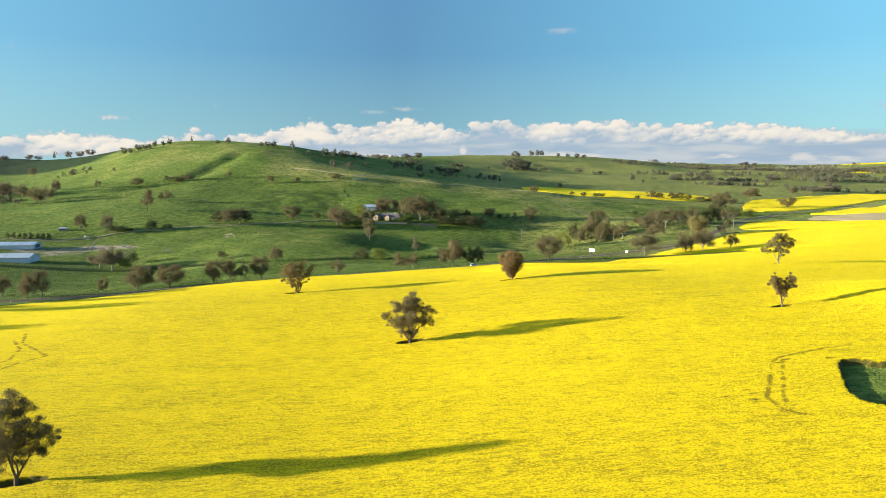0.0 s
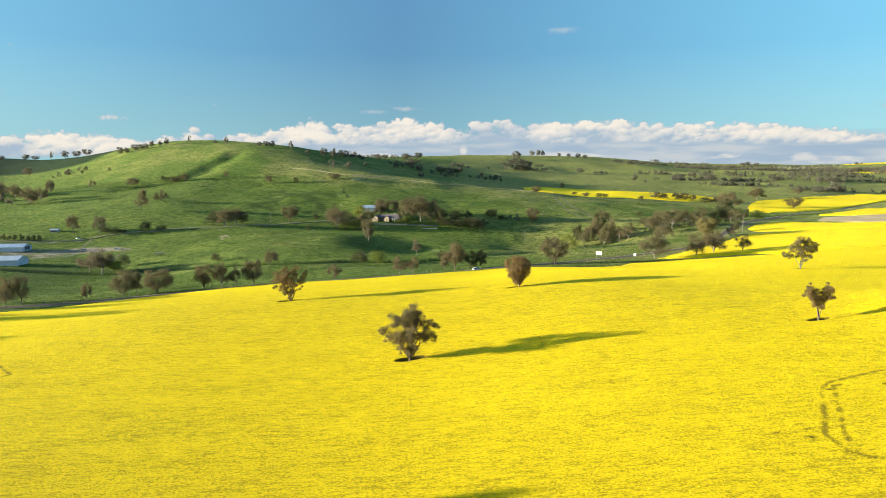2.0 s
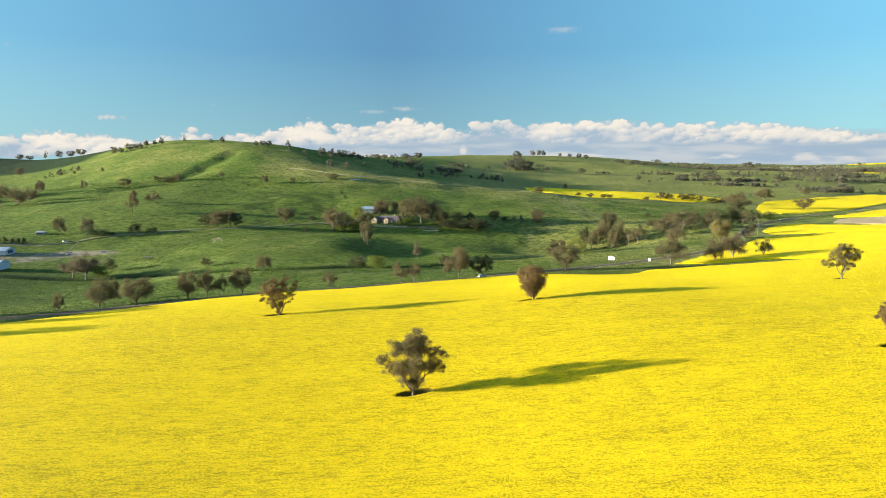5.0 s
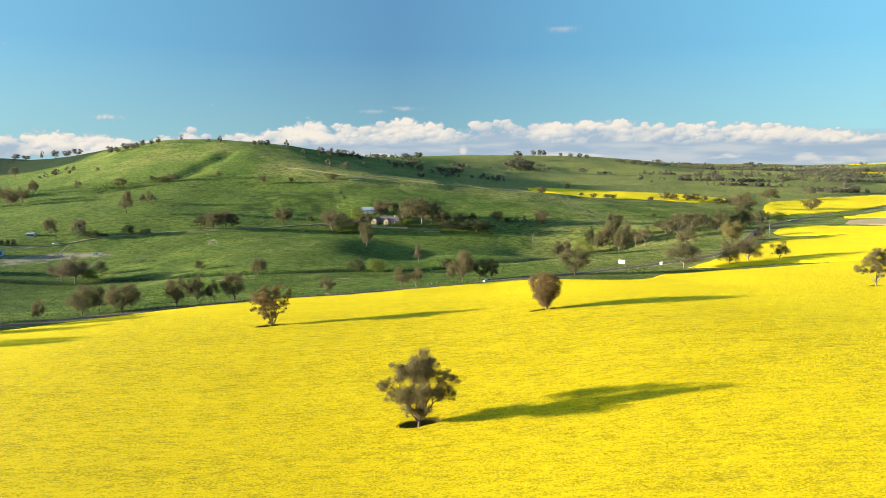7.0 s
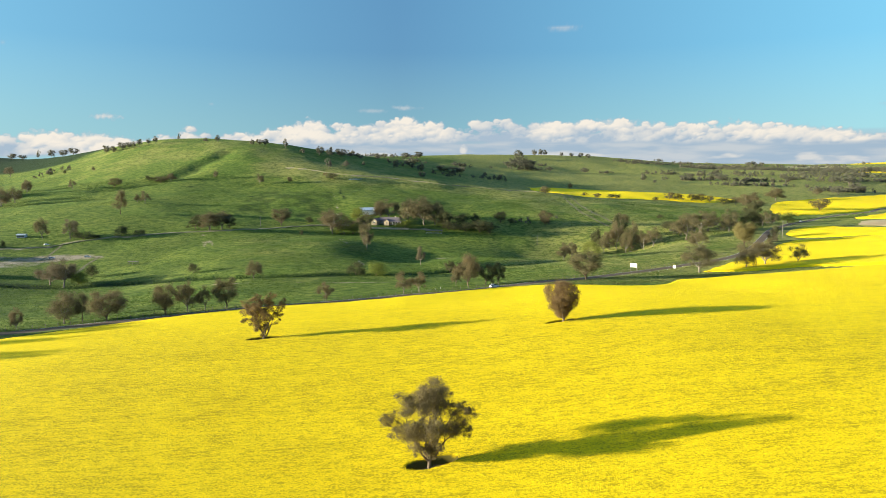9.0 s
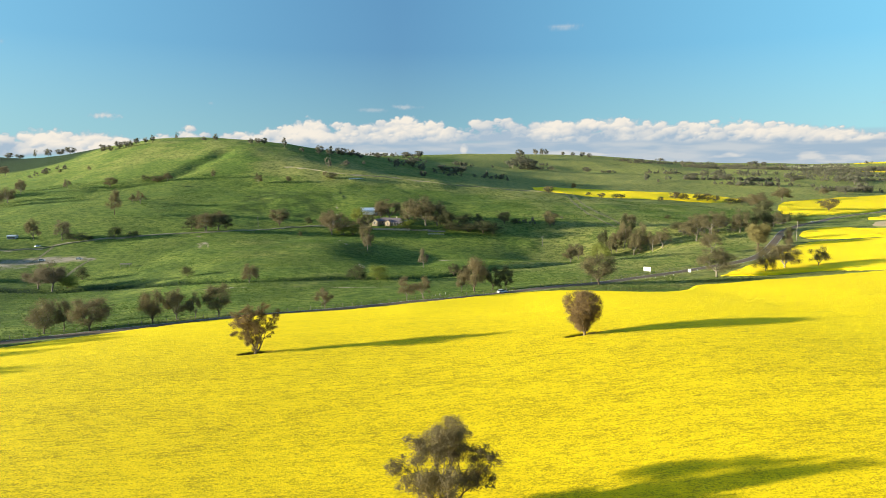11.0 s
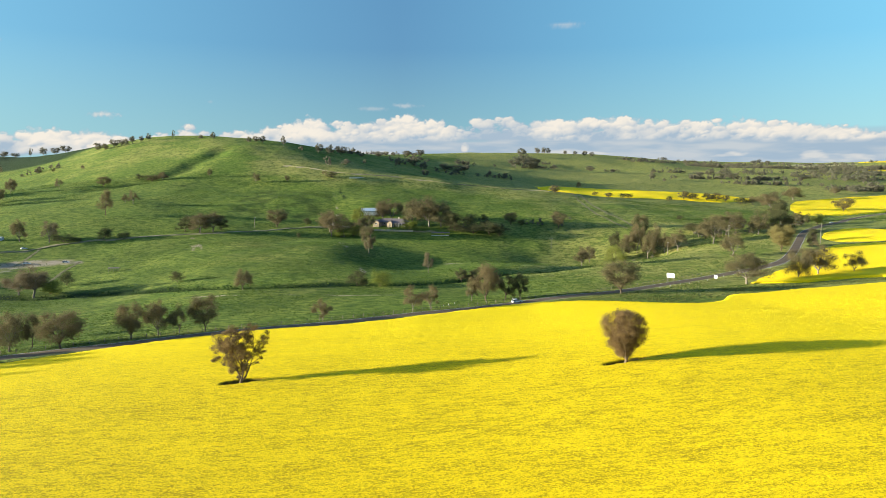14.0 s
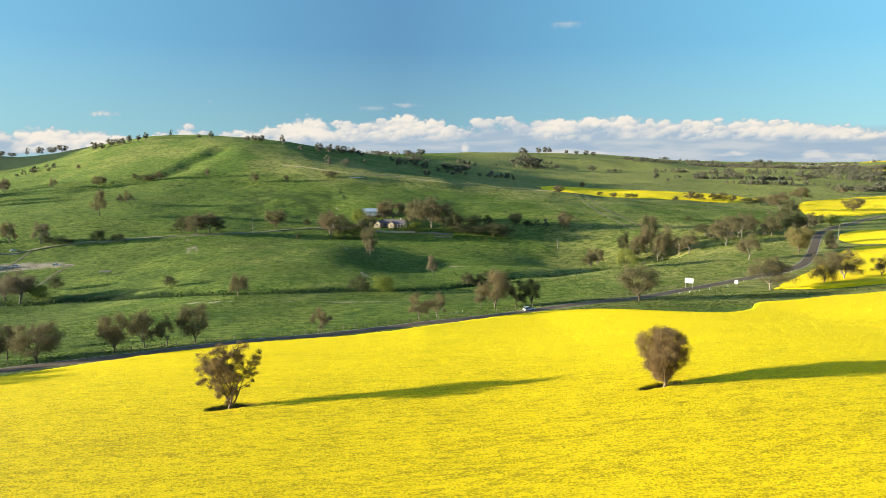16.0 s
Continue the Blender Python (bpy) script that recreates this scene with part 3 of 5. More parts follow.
main_field()
flower_heads()
loft_field([(125, 398), (148, 396), (163, 397), (184, 403), (206, 392), (260, 388), (380, 399), (560, 410)], [(142, 414), (172, 447), (203, 482), (235, 522), (262, 543), (300, 541), (400, 531), (600, 541)], 3, "yellow canola between the hedge and the road")
loft_field([(262, 551), (300, 549), (332, 544), (400, 538), (600, 552)], [(282, 606), (312, 637), (335, 645), (352, 620), (400, 585), (600, 585)], 4, "yellow canola block inside the bend of the road")
loft_field([(404, 701), (427, 688), (473, 676), (640, 720)], [(424, 728), (512, 806), (640, 906), (760, 1000)], 6, "yellow canola strip below the far road")
loft_field([(365, 772), (415, 806), (489, 850), (590, 928), (720, 1036), (900, 1150)], [(483, 1024), (565, 1102), (683, 1152), (858, 1229), (1000, 1300)], 7, "distant yellow canola field beside the far road")
loft_field([(136, 1088), (196, 1018), (316, 1025), (360, 1019), (435, 1022)], [(142, 1200), (236, 1228), (332, 1190), (431, 1163), (490, 1135)], 7, "distant yellow canola field beyond the grazing hill")
loft_field([(1930, 3065), (2020, 2990), (2150, 2950)], [(1950, 3150), (2080, 3120), (2250, 3060)], 12, "yellow canola patch on the far ridge")
loft_field([(1388, 2214), (1425, 2198), (1600, 2180)], [(1470, 2330), (1540, 2350), (1740, 2330)], 12, "thin yellow canola strip beyond the woods")
stubble = loft_field([(1530, 2996), (1650, 2900), (1774, 2827)], [(1637, 3147), (1780, 3090), (1900, 3059)], 12, "pale dried stubble strip below the far ridge")
fallow = loft_field([(350, 622), (376, 602), (410, 584), (600, 600)], [(405, 690), (438, 683), (471, 671), (640, 710)], 6, "bare pinkish fallow strip between canola blocks")
stubble.data.materials[0] = mottled("dry_stubble", (0.42, 0.36, 0.17), (0.52, 0.45, 0.22), 14.0, bump=0.2)
fallow.data.materials[0] = mottled("fallow_soil", (0.42, 0.30, 0.16), (0.54, 0.40, 0.22), 9.0, bump=0.2)


def ribbon(name, line, half, lift, material, label, category, shift=0.0, crown=0.06):
    """A strip draped along a line: a road, a painted line."""
    way = np.gradient(line, axis=0)
    way /= np.linalg.norm(way, axis=1, keepdims=True)
    side = np.stack([way[:, 1], -way[:, 0]], -1)
    across = np.array([-1, -0.98, -0.5, 0, 0.5, 0.98, 1]) if half > 1 else np.array([-1.0, 1.0])
    p = line[None] + side[None] * (across[:, None, None] * half + shift)
    mid = rise(line[:, 0], line[:, 1])
    z = np.repeat(mid[None], len(across), 0) + lift + crown * (1 - across[:, None] ** 2)
    if half > 1:
        z[0] -= lift + 0.6
        z[-1] -= lift + 0.6
    me = mesh_of(name, np.dstack([p, z]).reshape(-1, 3), grid_faces(len(across), len(line)), material)
    return tagged(new(name, me), label, category, kind="structure")


ribbon("road", ROAD, 3.1, 0.14, ASPHALT, "grey sealed two-lane country road curving through the valley", "road")
EARTH = mottled("track_earth", (0.15, 0.135, 0.055), (0.27, 0.22, 0.12), 2.5, 0.95, 0.05)
GRAVEL = mottled("track_gravel", (0.21, 0.19, 0.09), (0.34, 0.29, 0.17), 5.0, 0.95, 0.05)
ribbon("farm_track", HILL_TRACK, 1.25, 0.40, GRAVEL, "pale gravel farm track along the hillside", "track", crown=0.02)
ribbon("farm_track", DRIVE, 1.6, 0.30, GRAVEL, "pale gravel drive below the homestead", "track", crown=0.02)
for line in RUTS[:4]:
    ribbon("farm_track", smooth_line(line, 4), 1.01, 0.12, EARTH, "worn earth wheel track through the pasture", "track", crown=0.02)
PAINT = mottled("road_paint", (0.62, 0.62, 0.58), (0.75, 0.74, 0.70), 1.0, bump=0.004)
for shift in (-2.75, 2.75):
    ribbon("edge_line", ROAD[60:], 0.08, 0.165, PAINT, "worn white painted road edge line", "road marking", shift, 0.0)

# ---- trees ----
def crown_blobs(kind, r, count):
    """Where the leaf clumps of a crown sit, in a tree one metre high and one metre wide: centre and radius."""
    out = []
    for k in range(count):
        a, t = r.uniform(0, 2 * np.pi), (k + 0.5) / count
        if kind == "fan":  # limbs spread like a vase, clumps near the top and sides
            tilt = np.arccos(1 - t * 0.42)
            d = r.uniform(0.62, 0.92)
            out.append((0.50 * d * np.sin(tilt) * np.cos(a) / 0.75, 0.50 * d * np.sin(tilt) * np.sin(a) / 0.75, 0.12 + 0.76 * d * np.cos(tilt) ** 0.8, r.uniform(0.085, 0.14)))
        elif kind == "drop":  # dense egg, widest above the middle
            z = 0.29 + 0.63 * t
            w = 0.40 * np.sin(np.pi * min(1, ((z - 0.10) / 0.95)) ** 1.25) ** 0.8
            d = r.uniform(0.25, 1) ** 0.5
            out.append((w * d * np.cos(a), w * d * np.sin(a), z, r.uniform(0.10, 0.15)))
        elif kind == "tall":
            z = 0.3 + 0.62 * t
            w = 0.34 * (1 - 0.55 * t) + 0.05
            d = r.uniform(0.2, 1) ** 0.5
            out.append((w * d * np.cos(a), w * d * np.sin(a), z, r.uniform(0.10, 0.17)))
        elif kind == "bush":
            z = 0.2 + 0.58 * t
            w = 0.38 * (1 - 0.6 * max(0, t - 0.4))
            d = r.uniform(0.1, 1) ** 0.5
            out.append((w * d * np.cos(a), w * d * np.sin(a), z, r.uniform(0.13, 0.2)))
        else:  # broad: rounded, lumpy, hanging low at the sides
            tilt = np.arccos(1 - (1.65 if kind == "broad" else 1.45) * t)
            d = r.uniform(0.50, 1.0) if k % 5 else r.uniform(0.95, 1.12)
            out.append((0.40 * d * np.sin(tilt) * np.cos(a), 0.40 * d * np.sin(tilt) * np.sin(a), 0.45 + 0.41 * d * np.cos(tilt), r.uniform(0.075, 0.15)))
    return np.array(out)


def leaf_cloud(blobs, h, w, total, size, r, flat=0.8, ragged=0.35, spread=1.22):
    """Single leaf sprays scattered through the clumps, each one pointed blade."""
    share = blobs[:, 3] ** 2
    which = r.choice(len(blobs), total, p=share / share.sum())
    way = r.normal(size=(total, 3))
    way /= np.linalg.norm(way, axis=1, keepdims=True)
    reach = spread * blobs[which, 3] * (r.uniform(0, 1, total) ** 0.42) * (1 + ragged * r.normal(size=total) * 0.5)
    centre = blobs[which, :3] * (w, w, h) + way * reach[:, None] * (w, w, flat * w if h > 0.8 * w else h)
    centre[:, 2] = np.maximum(centre[:, 2], 0.08 * h)
    face = way + 0.5 * r.normal(size=(total, 3))  # blades look outwards from their clump, more or less
    a = np.cross(face, r.normal(size=(total, 3)))
    a /= np.linalg.norm(a, axis=1, keepdims=True)
    b = np.cross(face, a)
    b /= np.linalg.norm(b, axis=1, keepdims=True)
    s = size * r.uniform(0.6, 1.35, total)[:, None]
    verts = np.stack([centre - a * s * 0.55 - b * s * 0.44, centre - a * s * 0.55 + b * s * 0.44, centre + a * s * 0.70], 1).reshape(-1, 3)
    return verts, np.arange(total * 3).reshape(-1, 3)


def limb(a, b, ra, rb, r, bend=0.12, n=5):
    """A bent limb from a to b."""
    a, b = np.asarray(a, float), np.asarray(b, float)
    t = np.linspace(0, 1, n)[:, None]
    sag = r.normal(size=3) * bend * np.linalg.norm(b - a)
    return a + (b - a) * t + sag * (t * (1 - t)) * 2, ra + (rb - ra) * t[:, 0]


def wood(blobs, h, w, kind, r, sides=6, twigs=0):
    """Trunk, main limbs and branches to the clumps."""
    girth = 0.020 * h + 0.04
    fork = {"fan": 0.13, "low": 0.13, "broad": 0.19, "open": 0.2, "drop": 0.14, "tall": 0.3, "bush": 0.06, "bare": 0.24}.get(kind, 0.25) * h
    lean = r.normal(size=2) * 0.02 * h
    top = np.array([lean[0], lean[1], fork])
    p, rad = limb((0, 0, -0.5), top, girth * 1.15, girth * 0.8, r, 0.04, 6)
    rad[0] *= 1.35
    pieces = [tube(p, rad, sides + 2)]
    tips = blobs[:, :3] * (w, w, h)
    groups = max(3, min(7, len(tips) // 3))
    turn = np.arctan2(tips[:, 1], tips[:, 0])
    order = np.argsort(turn)
    for g in np.array_split(order, groups):
        knee = top + (tips[g].mean(axis=0) - top) * 0.55 + r.normal(size=3) * 0.02 * h
        p, rad = limb(top - (0, 0, 0.03 * h), knee, girth * 0.55, girth * 0.30, r, 0.14)
        pieces.append(tube(p, rad, sides))
        for k in g:
            p, rad = limb(knee, tips[k], girth * 0.26, girth * 0.07, r, 0.16)
            pieces.append(tube(p, rad, max(4, sides - 2)))
            for _ in range(twigs):
                end = tips[k] + r.normal(size=3) * blobs[k, 3] * (w, w, 0.8 * w) * 0.75
                p, rad = limb(knee + (tips[k] - knee) * r.uniform(0.4, 0.9), end, girth * 0.08, girth * 0.02, r, 0.2, 4)
                pieces.append(tube(p, rad, 3))
    return joined(pieces)


KINDS = {  # shape, leaves, bark, clumps, leaf share, category and label
    "round": ("drop", GUM, BARK, 30, 1.15, "tree", "dense rounded gum tree with olive-brown leaves"),
    "broad": ("broad", GUM, PALE_BARK, 30, 1.0, "tree", "spreading gum tree with brownish clumped foliage"),
    "gum": ("open", GUM, PALE_BARK, 20, 0.75, "tree", "open gum tree with pale bare limbs"),
    "tall": ("tall", GUM, BARK, 18, 0.9, "tree", "tall narrow gum tree with brown-green foliage"),
    "dark": ("broad", DARK, BARK, 22, 1.0, "tree", "dark green tree with a heavy crown"),
    "bare": ("open", TWIG, PALE_BARK, 18, 0.8, "tree", "thin half-bare tree with pale branches and sparse twigs"),
    "bush": ("bush", DARK, BARK, 14, 0.9, "bush", "low dark green bush on the grass"),
    "lime": ("bush", LIME, BARK, 14, 0.9, "bush", "light green leafy shrub on the grass"),
    "willow": ("drop", WILLOW, BARK, 40, 2.2, "tree", "rounded yellow-green willow beside the road"),
    "low": ("low", RUSSET, BARK, 20, 1.0, "tree", "spreading gum tree with brownish clumped foliage"),
    "clumped": ("low", GUM, BARK, 20, 1.0, "tree", "spreading gum tree with clumped brown-green foliage"),
    "teardrop": ("drop", RUSSET, BARK, 30, 1.15, "tree", "dense teardrop-shaped gum tree standing in the canola"),
    "fan": ("fan", RUSSET, BARK, 24, 1.0, "tree", "vase-shaped gum tree standing in the canola"),
}
MODELS = {}


def grow(kind, h, w, leaves, size, seed, twigs=0, sides=6, blobs=None, ragged=0.35, foliage=None):
    """The trunk mesh and the crown mesh of one tree."""
    shape, leaf, bark, clumps, share, _, _ = KINDS[kind]
    r = np.random.default_rng(seed)
    blobs = crown_blobs(shape, r, clumps) if blobs is None else np.array(blobs)
    lumps = blobs
    if len(blobs) < 60 and leaves > 12000:  # smaller tufts break up each clump
        way = r.normal(size=(5 * len(blobs), 3))
        way /= np.linalg.norm(way, axis=1, keepdims=True)
        big = np.repeat(blobs, 5, axis=0)
        lumps = np.r_[blobs * (1, 1, 1, 0.85), np.c_[big[:, :3] + way * big[:, 3:] * 0.95, big[:, 3] * r.uniform(0.32, 0.6, len(big))]]
    v, f = wood(blobs, h, w, shape if kind != "bare" else "bare", r, sides, twigs)
    trunk = mesh_of("trunk", v, f, bark, smooth=True)
    v, f = leaf_cloud(lumps, h, w, int(leaves * share), size, r, ragged=ragged, spread=1.12 if leaves > 12000 else 1.36)
    return trunk, mesh_of("crown", v, f, foliage or leaf)


def stand(trunk, crown, x, y, kind, label="", scale=(1, 1, 1), turn=0.0, group=""):
    """A tree of those two meshes, on the ground."""
    m = pose(x, y, float(rise(x, y)) - 0.1, 0, 0, turn) @ Matrix.Diagonal((*scale, 1))
    tree = empty("bush" if KINDS[kind][5] == "bush" else "gum_tree" if kind != "willow" else "willow_tree", m, label or KINDS[kind][6], KINDS[kind][5], group)
    part("trunk", trunk, tree)
    part("crown", crown, tree)
    return tree


def plant(rows, group, seed, leaves=2300, size=0.5, foliage=None):
    """Trees of given place, height, width and kind: a few models a kind, turned and stretched to that size."""
    r = np.random.default_rng(seed)
    for x, y, h, w, kind in rows:
        key = (kind, leaves, foliage is None, int(r.integers(3)))
        if key not in MODELS:
            trunk, crown = grow(kind, 12, 12, leaves, size, seed * 31 + len(MODELS), twigs=2 if leaves > 3000 else 0, sides=5 if leaves > 3000 else 4, foliage=foliage)
            spot = np.array([v.co for v in crown.vertices])
            MODELS[key] = trunk, crown, np.percentile(spot[:, 2], 98.5), np.percentile(np.abs(spot[:, :2]), 96) * 2
        turn = r.uniform(0, 360)
        while line_distance(x, y, ROAD) < 4.0:
            x, y = x - 1.6, y + 1.2
        trunk, crown, tall, broad = MODELS[key]
        w *= 0.88 if KINDS[kind][0] in ("broad", "open") else 1.0
        stand(trunk, crown, x, y, kind, "", (w / broad, w / broad, h / tall), turn, group)


# The single trees in the crop, each grown for itself: clumps as (x, y, z, radius), shares of its width and height.
tr = np.random.default_rng(5)
TEARDROP = []
for k in range(140):  # an egg with its point down, widest at two thirds
    z, a = 0.20 + 0.70 * (k + 0.5) / 140, 2.4 * k
    w = np.interp(z, (0.2, 0.35, 0.5, 0.62, 0.74, 0.84, 0.92), (0.06, 0.20, 0.33, 0.40, 0.385, 0.28, 0.09))
    d = tr.uniform(0, 1) ** 0.45
    TEARDROP.append((w * d * np.cos(a), w * d * np.sin(a), z, tr.uniform(0.065, 0.09)))
stand(*grow("clumped", 14.2, 14.5, 42000, 0.150, 11, 4, 8, [
    (0.03, 0.0, 0.90, 0.115), (0.13, 0.04, 0.86, 0.10), (-0.24, 0.0, 0.79, 0.09), (-0.22, -0.05, 0.68, 0.10), (-0.04, -0.04, 0.74, 0.12), (0.06, 0.10, 0.70, 0.12),
    (0.33, 0.0, 0.71, 0.09), (0.41, -0.04, 0.66, 0.08), (0.26, 0.05, 0.62, 0.10), (-0.38, 0.03, 0.58, 0.085), (-0.44, 0.0, 0.53, 0.07), (-0.30, -0.06, 0.46, 0.11),
    (-0.14, -0.12, 0.52, 0.13), (0.02, -0.14, 0.50, 0.13), (0.18, -0.06, 0.50, 0.13), (0.30, 0.08, 0.46, 0.10), (0.40, 0.0, 0.45, 0.06), (-0.18, 0.10, 0.38, 0.10), (0.0, 0.02, 0.36, 0.12), (0.10, -0.05, 0.28, 0.09), (-0.12, -0.03, 0.27, 0.09), (0.0, -0.05, 0.22, 0.08), (-0.05, 0.22, 0.58, 0.12), (0.05, -0.26, 0.56, 0.11), (0.03, 0.22, 0.80, 0.11), (0.14, 0.34, 0.68, 0.11), (-0.16, 0.32, 0.66, 0.11), (0.0, 0.40, 0.56, 0.10)]),
    -8.8, 161.5, "broad", "spreading gum tree with clumped brown-green crown in canola", group="trees in the canola")
stand(*grow("fan", 14.3, 14.0, 50000, 0.125, 12, 4, 8, [
    (-0.11, 0.02, 0.89, 0.096), (0.17, 0.0, 0.90, 0.114), (0.08, 0.06, 0.81, 0.102), (0.42, 0.0, 0.80, 0.090), (0.37, 0.05, 0.72, 0.072), (-0.31, 0.0, 0.77, 0.114), (-0.20, -0.08, 0.70, 0.132), (-0.02, -0.06, 0.66, 0.120),
    (-0.34, 0.06, 0.61, 0.114), (0.0, 0.10, 0.58, 0.132), (0.31, 0.0, 0.61, 0.090), (0.22, -0.06, 0.53, 0.090), (-0.15, 0.16, 0.74, 0.120), (0.12, 0.20, 0.70, 0.108), (-0.10, -0.22, 0.72, 0.108), (0.10, -0.22, 0.62, 0.102),
    (-0.36, 0.0, 0.45, 0.066), (-0.21, 0.05, 0.43, 0.108), (-0.06, 0.0, 0.43, 0.126), (0.07, 0.0, 0.48, 0.120), (-0.09, -0.04, 0.29, 0.090), (0.02, 0.03, 0.27, 0.096), (0.09, 0.0, 0.34, 0.078), (0.0, 0.0, 0.17, 0.060),
    (0.41, 0.04, 0.56, 0.035), (0.29, 0.02, 0.39, 0.030), (0.36, 0.0, 0.46, 0.028)]),
    -58.2, 247.5, "fan", "vase-shaped gum tree with ragged brown crown in canola", group="trees in the canola")
stand(*grow("teardrop", 13.2, 13.1, 46000, 0.140, 13, 3, 8, TEARDROP), 26.4, 242.3, "round", "dense teardrop-shaped gum tree standing in the canola", group="trees in the canola")
stand(*grow("low", 10.8, 7.9, 26000, 0.120, 14, 3, 8, [
    (-0.28, 0.0, 0.82, 0.13), (-0.36, 0.0, 0.70, 0.12), (-0.18, 0.05, 0.70, 0.14), (-0.22, -0.1, 0.56, 0.13), (-0.04, 0.0, 0.60, 0.13), (0.12, 0.0, 0.72, 0.12), (0.26, 0.03, 0.84, 0.11), (0.36, 0.0, 0.76, 0.12), (0.28, -0.05, 0.64, 0.13), (0.14, 0.08, 0.55, 0.13), (-0.06, 0.0, 0.44, 0.10), (0.06, -0.05, 0.46, 0.10)]),
    91.4, 167.8, "gum", "heart-shaped gum tree with pale trunk in the canola", group="trees in the canola")
stand(*grow("broad", 13.9, 15.0, 30000, 0.145, 15, 3, 8, [
    (0.0, 0.0, 0.88, 0.12), (0.15, 0.05, 0.86, 0.11), (0.30, 0.0, 0.80, 0.11), (-0.16, 0.0, 0.80, 0.12), (-0.26, 0.05, 0.66, 0.11), (-0.10, -0.05, 0.66, 0.13), (0.06, 0.0, 0.68, 0.13), (0.22, 0.06, 0.64, 0.12), (0.36, 0.0, 0.66, 0.09), (-0.38, 0.0, 0.50, 0.10), (-0.28, 0.0, 0.44, 0.07), (0.0, 0.08, 0.50, 0.12), (0.14, -0.06, 0.46, 0.10), (0.08, 0.0, 0.34, 0.07)]),
    141.8, 265.0, "broad", "broad gum tree with a lopsided crown in canola", group="trees in the canola")
stand(*grow("clumped", 15.0, 13.4, 46000, 0.135, 16, 3, 8, [
    (0.02, 0.0, 0.90, 0.12), (0.12, 0.05, 0.84, 0.11), (-0.12, 0.0, 0.80, 0.12), (-0.30, 0.0, 0.72, 0.12), (0.0, -0.05, 0.70, 0.13), (0.22, 0.0, 0.66, 0.12), (0.36, 0.0, 0.62, 0.11), (0.42, 0.04, 0.54, 0.09), (0.30, -0.06, 0.50, 0.10), (0.10, -0.1, 0.56, 0.14), (-0.10, -0.1, 0.56, 0.14), (-0.32, 0.0, 0.55, 0.13), (-0.22, 0.08, 0.42, 0.12), (-0.04, 0.05, 0.42, 0.12), (0.10, 0.05, 0.36, 0.10), (0.34, 0.0, 0.38, 0.06), (-0.12, -0.05, 0.32, 0.10)]),
    -64.0, 89.8, "broad", "large gum tree with a bare pale trunk in canola", group="trees in the canola")

ROADSIDE_TREES = [
    (-133.0, 304.5, 11.4, 11.3, "round"), (-114.5, 312.1, 11.7, 8.2, "round"), (-107.7, 316.8, 11.5, 9.0, "broad"), (-101.4, 318.6, 9.5, 6.9, "gum"), (-93.4, 319.9, 12.0, 8.8, "round"), (-55.4, 331.3, 7.9, 7.3, "gum"), (-24.1, 349.3, 9.8, 8.6, "gum"), (-17.2, 355.5, 9.4, 7.8, "gum"), (0.1, 378.3, 9.9, 6.1, "broad"), (6.1, 375.9, 15.5, 10.0, "round"), (15.0, 380.1, 10.2, 8.4, "dark"), (21.4, 381.4, 10.5, 8.0, "dark"), (63.6, 374.5, 13.4, 14.0, "round"),
    (-182.1, 276.9, 12.1, 7.4, "broad"),
    (-175.7, 277.9, 13.2, 6.9, "tall"), (-160.8, 294.4, 8.2, 4.7, "broad"), (-150.2, 305.5, 12, 12.3, "broad"),
    (-146, 310.4, 10.8, 5.5, "tall"), (-147.5, 326.3, 8.5, 4.7, "gum"), (-205.7, 289.7, 10.3, 9.3, "broad"),
]
CREEK_TREES = [
    (-114.1, 427.3, 10, 9.7, "broad"), (-165, 469.4, 6.1, 6.8, "bush"), (-56.5, 433.1, 8.2, 9.9, "bush"), (-44.7, 429.1, 7.6, 12.5, "lime"),
    (-1.6, 461.3, 7.2, 9, "dark"), (5.4, 465.7, 6.7, 7.9, "dark"), (-21.4, 500.1, 12.7, 8.0, "bare"), (94.4, 590.0, 14.0, 11.6, "broad"),
    (105.5, 612.3, 12.9, 10.4, "broad"), (-246.8, 466.5, 17.5, 19.5, "bare"), (-258.6, 471.5, 14.3, 17.0, "bare"), (-252.0, 476.0, 12.0, 13.0, "gum"),
    (-247.3, 500.7, 8.4, 8.7, "bush"), (-66.3, 568.9, 13.5, 7.1, "bare"), (-241.1, 472.5, 8.1, 12.4, "lime"),
    (10.4, 485.1, 3.9, 7.7, "bush"),
]
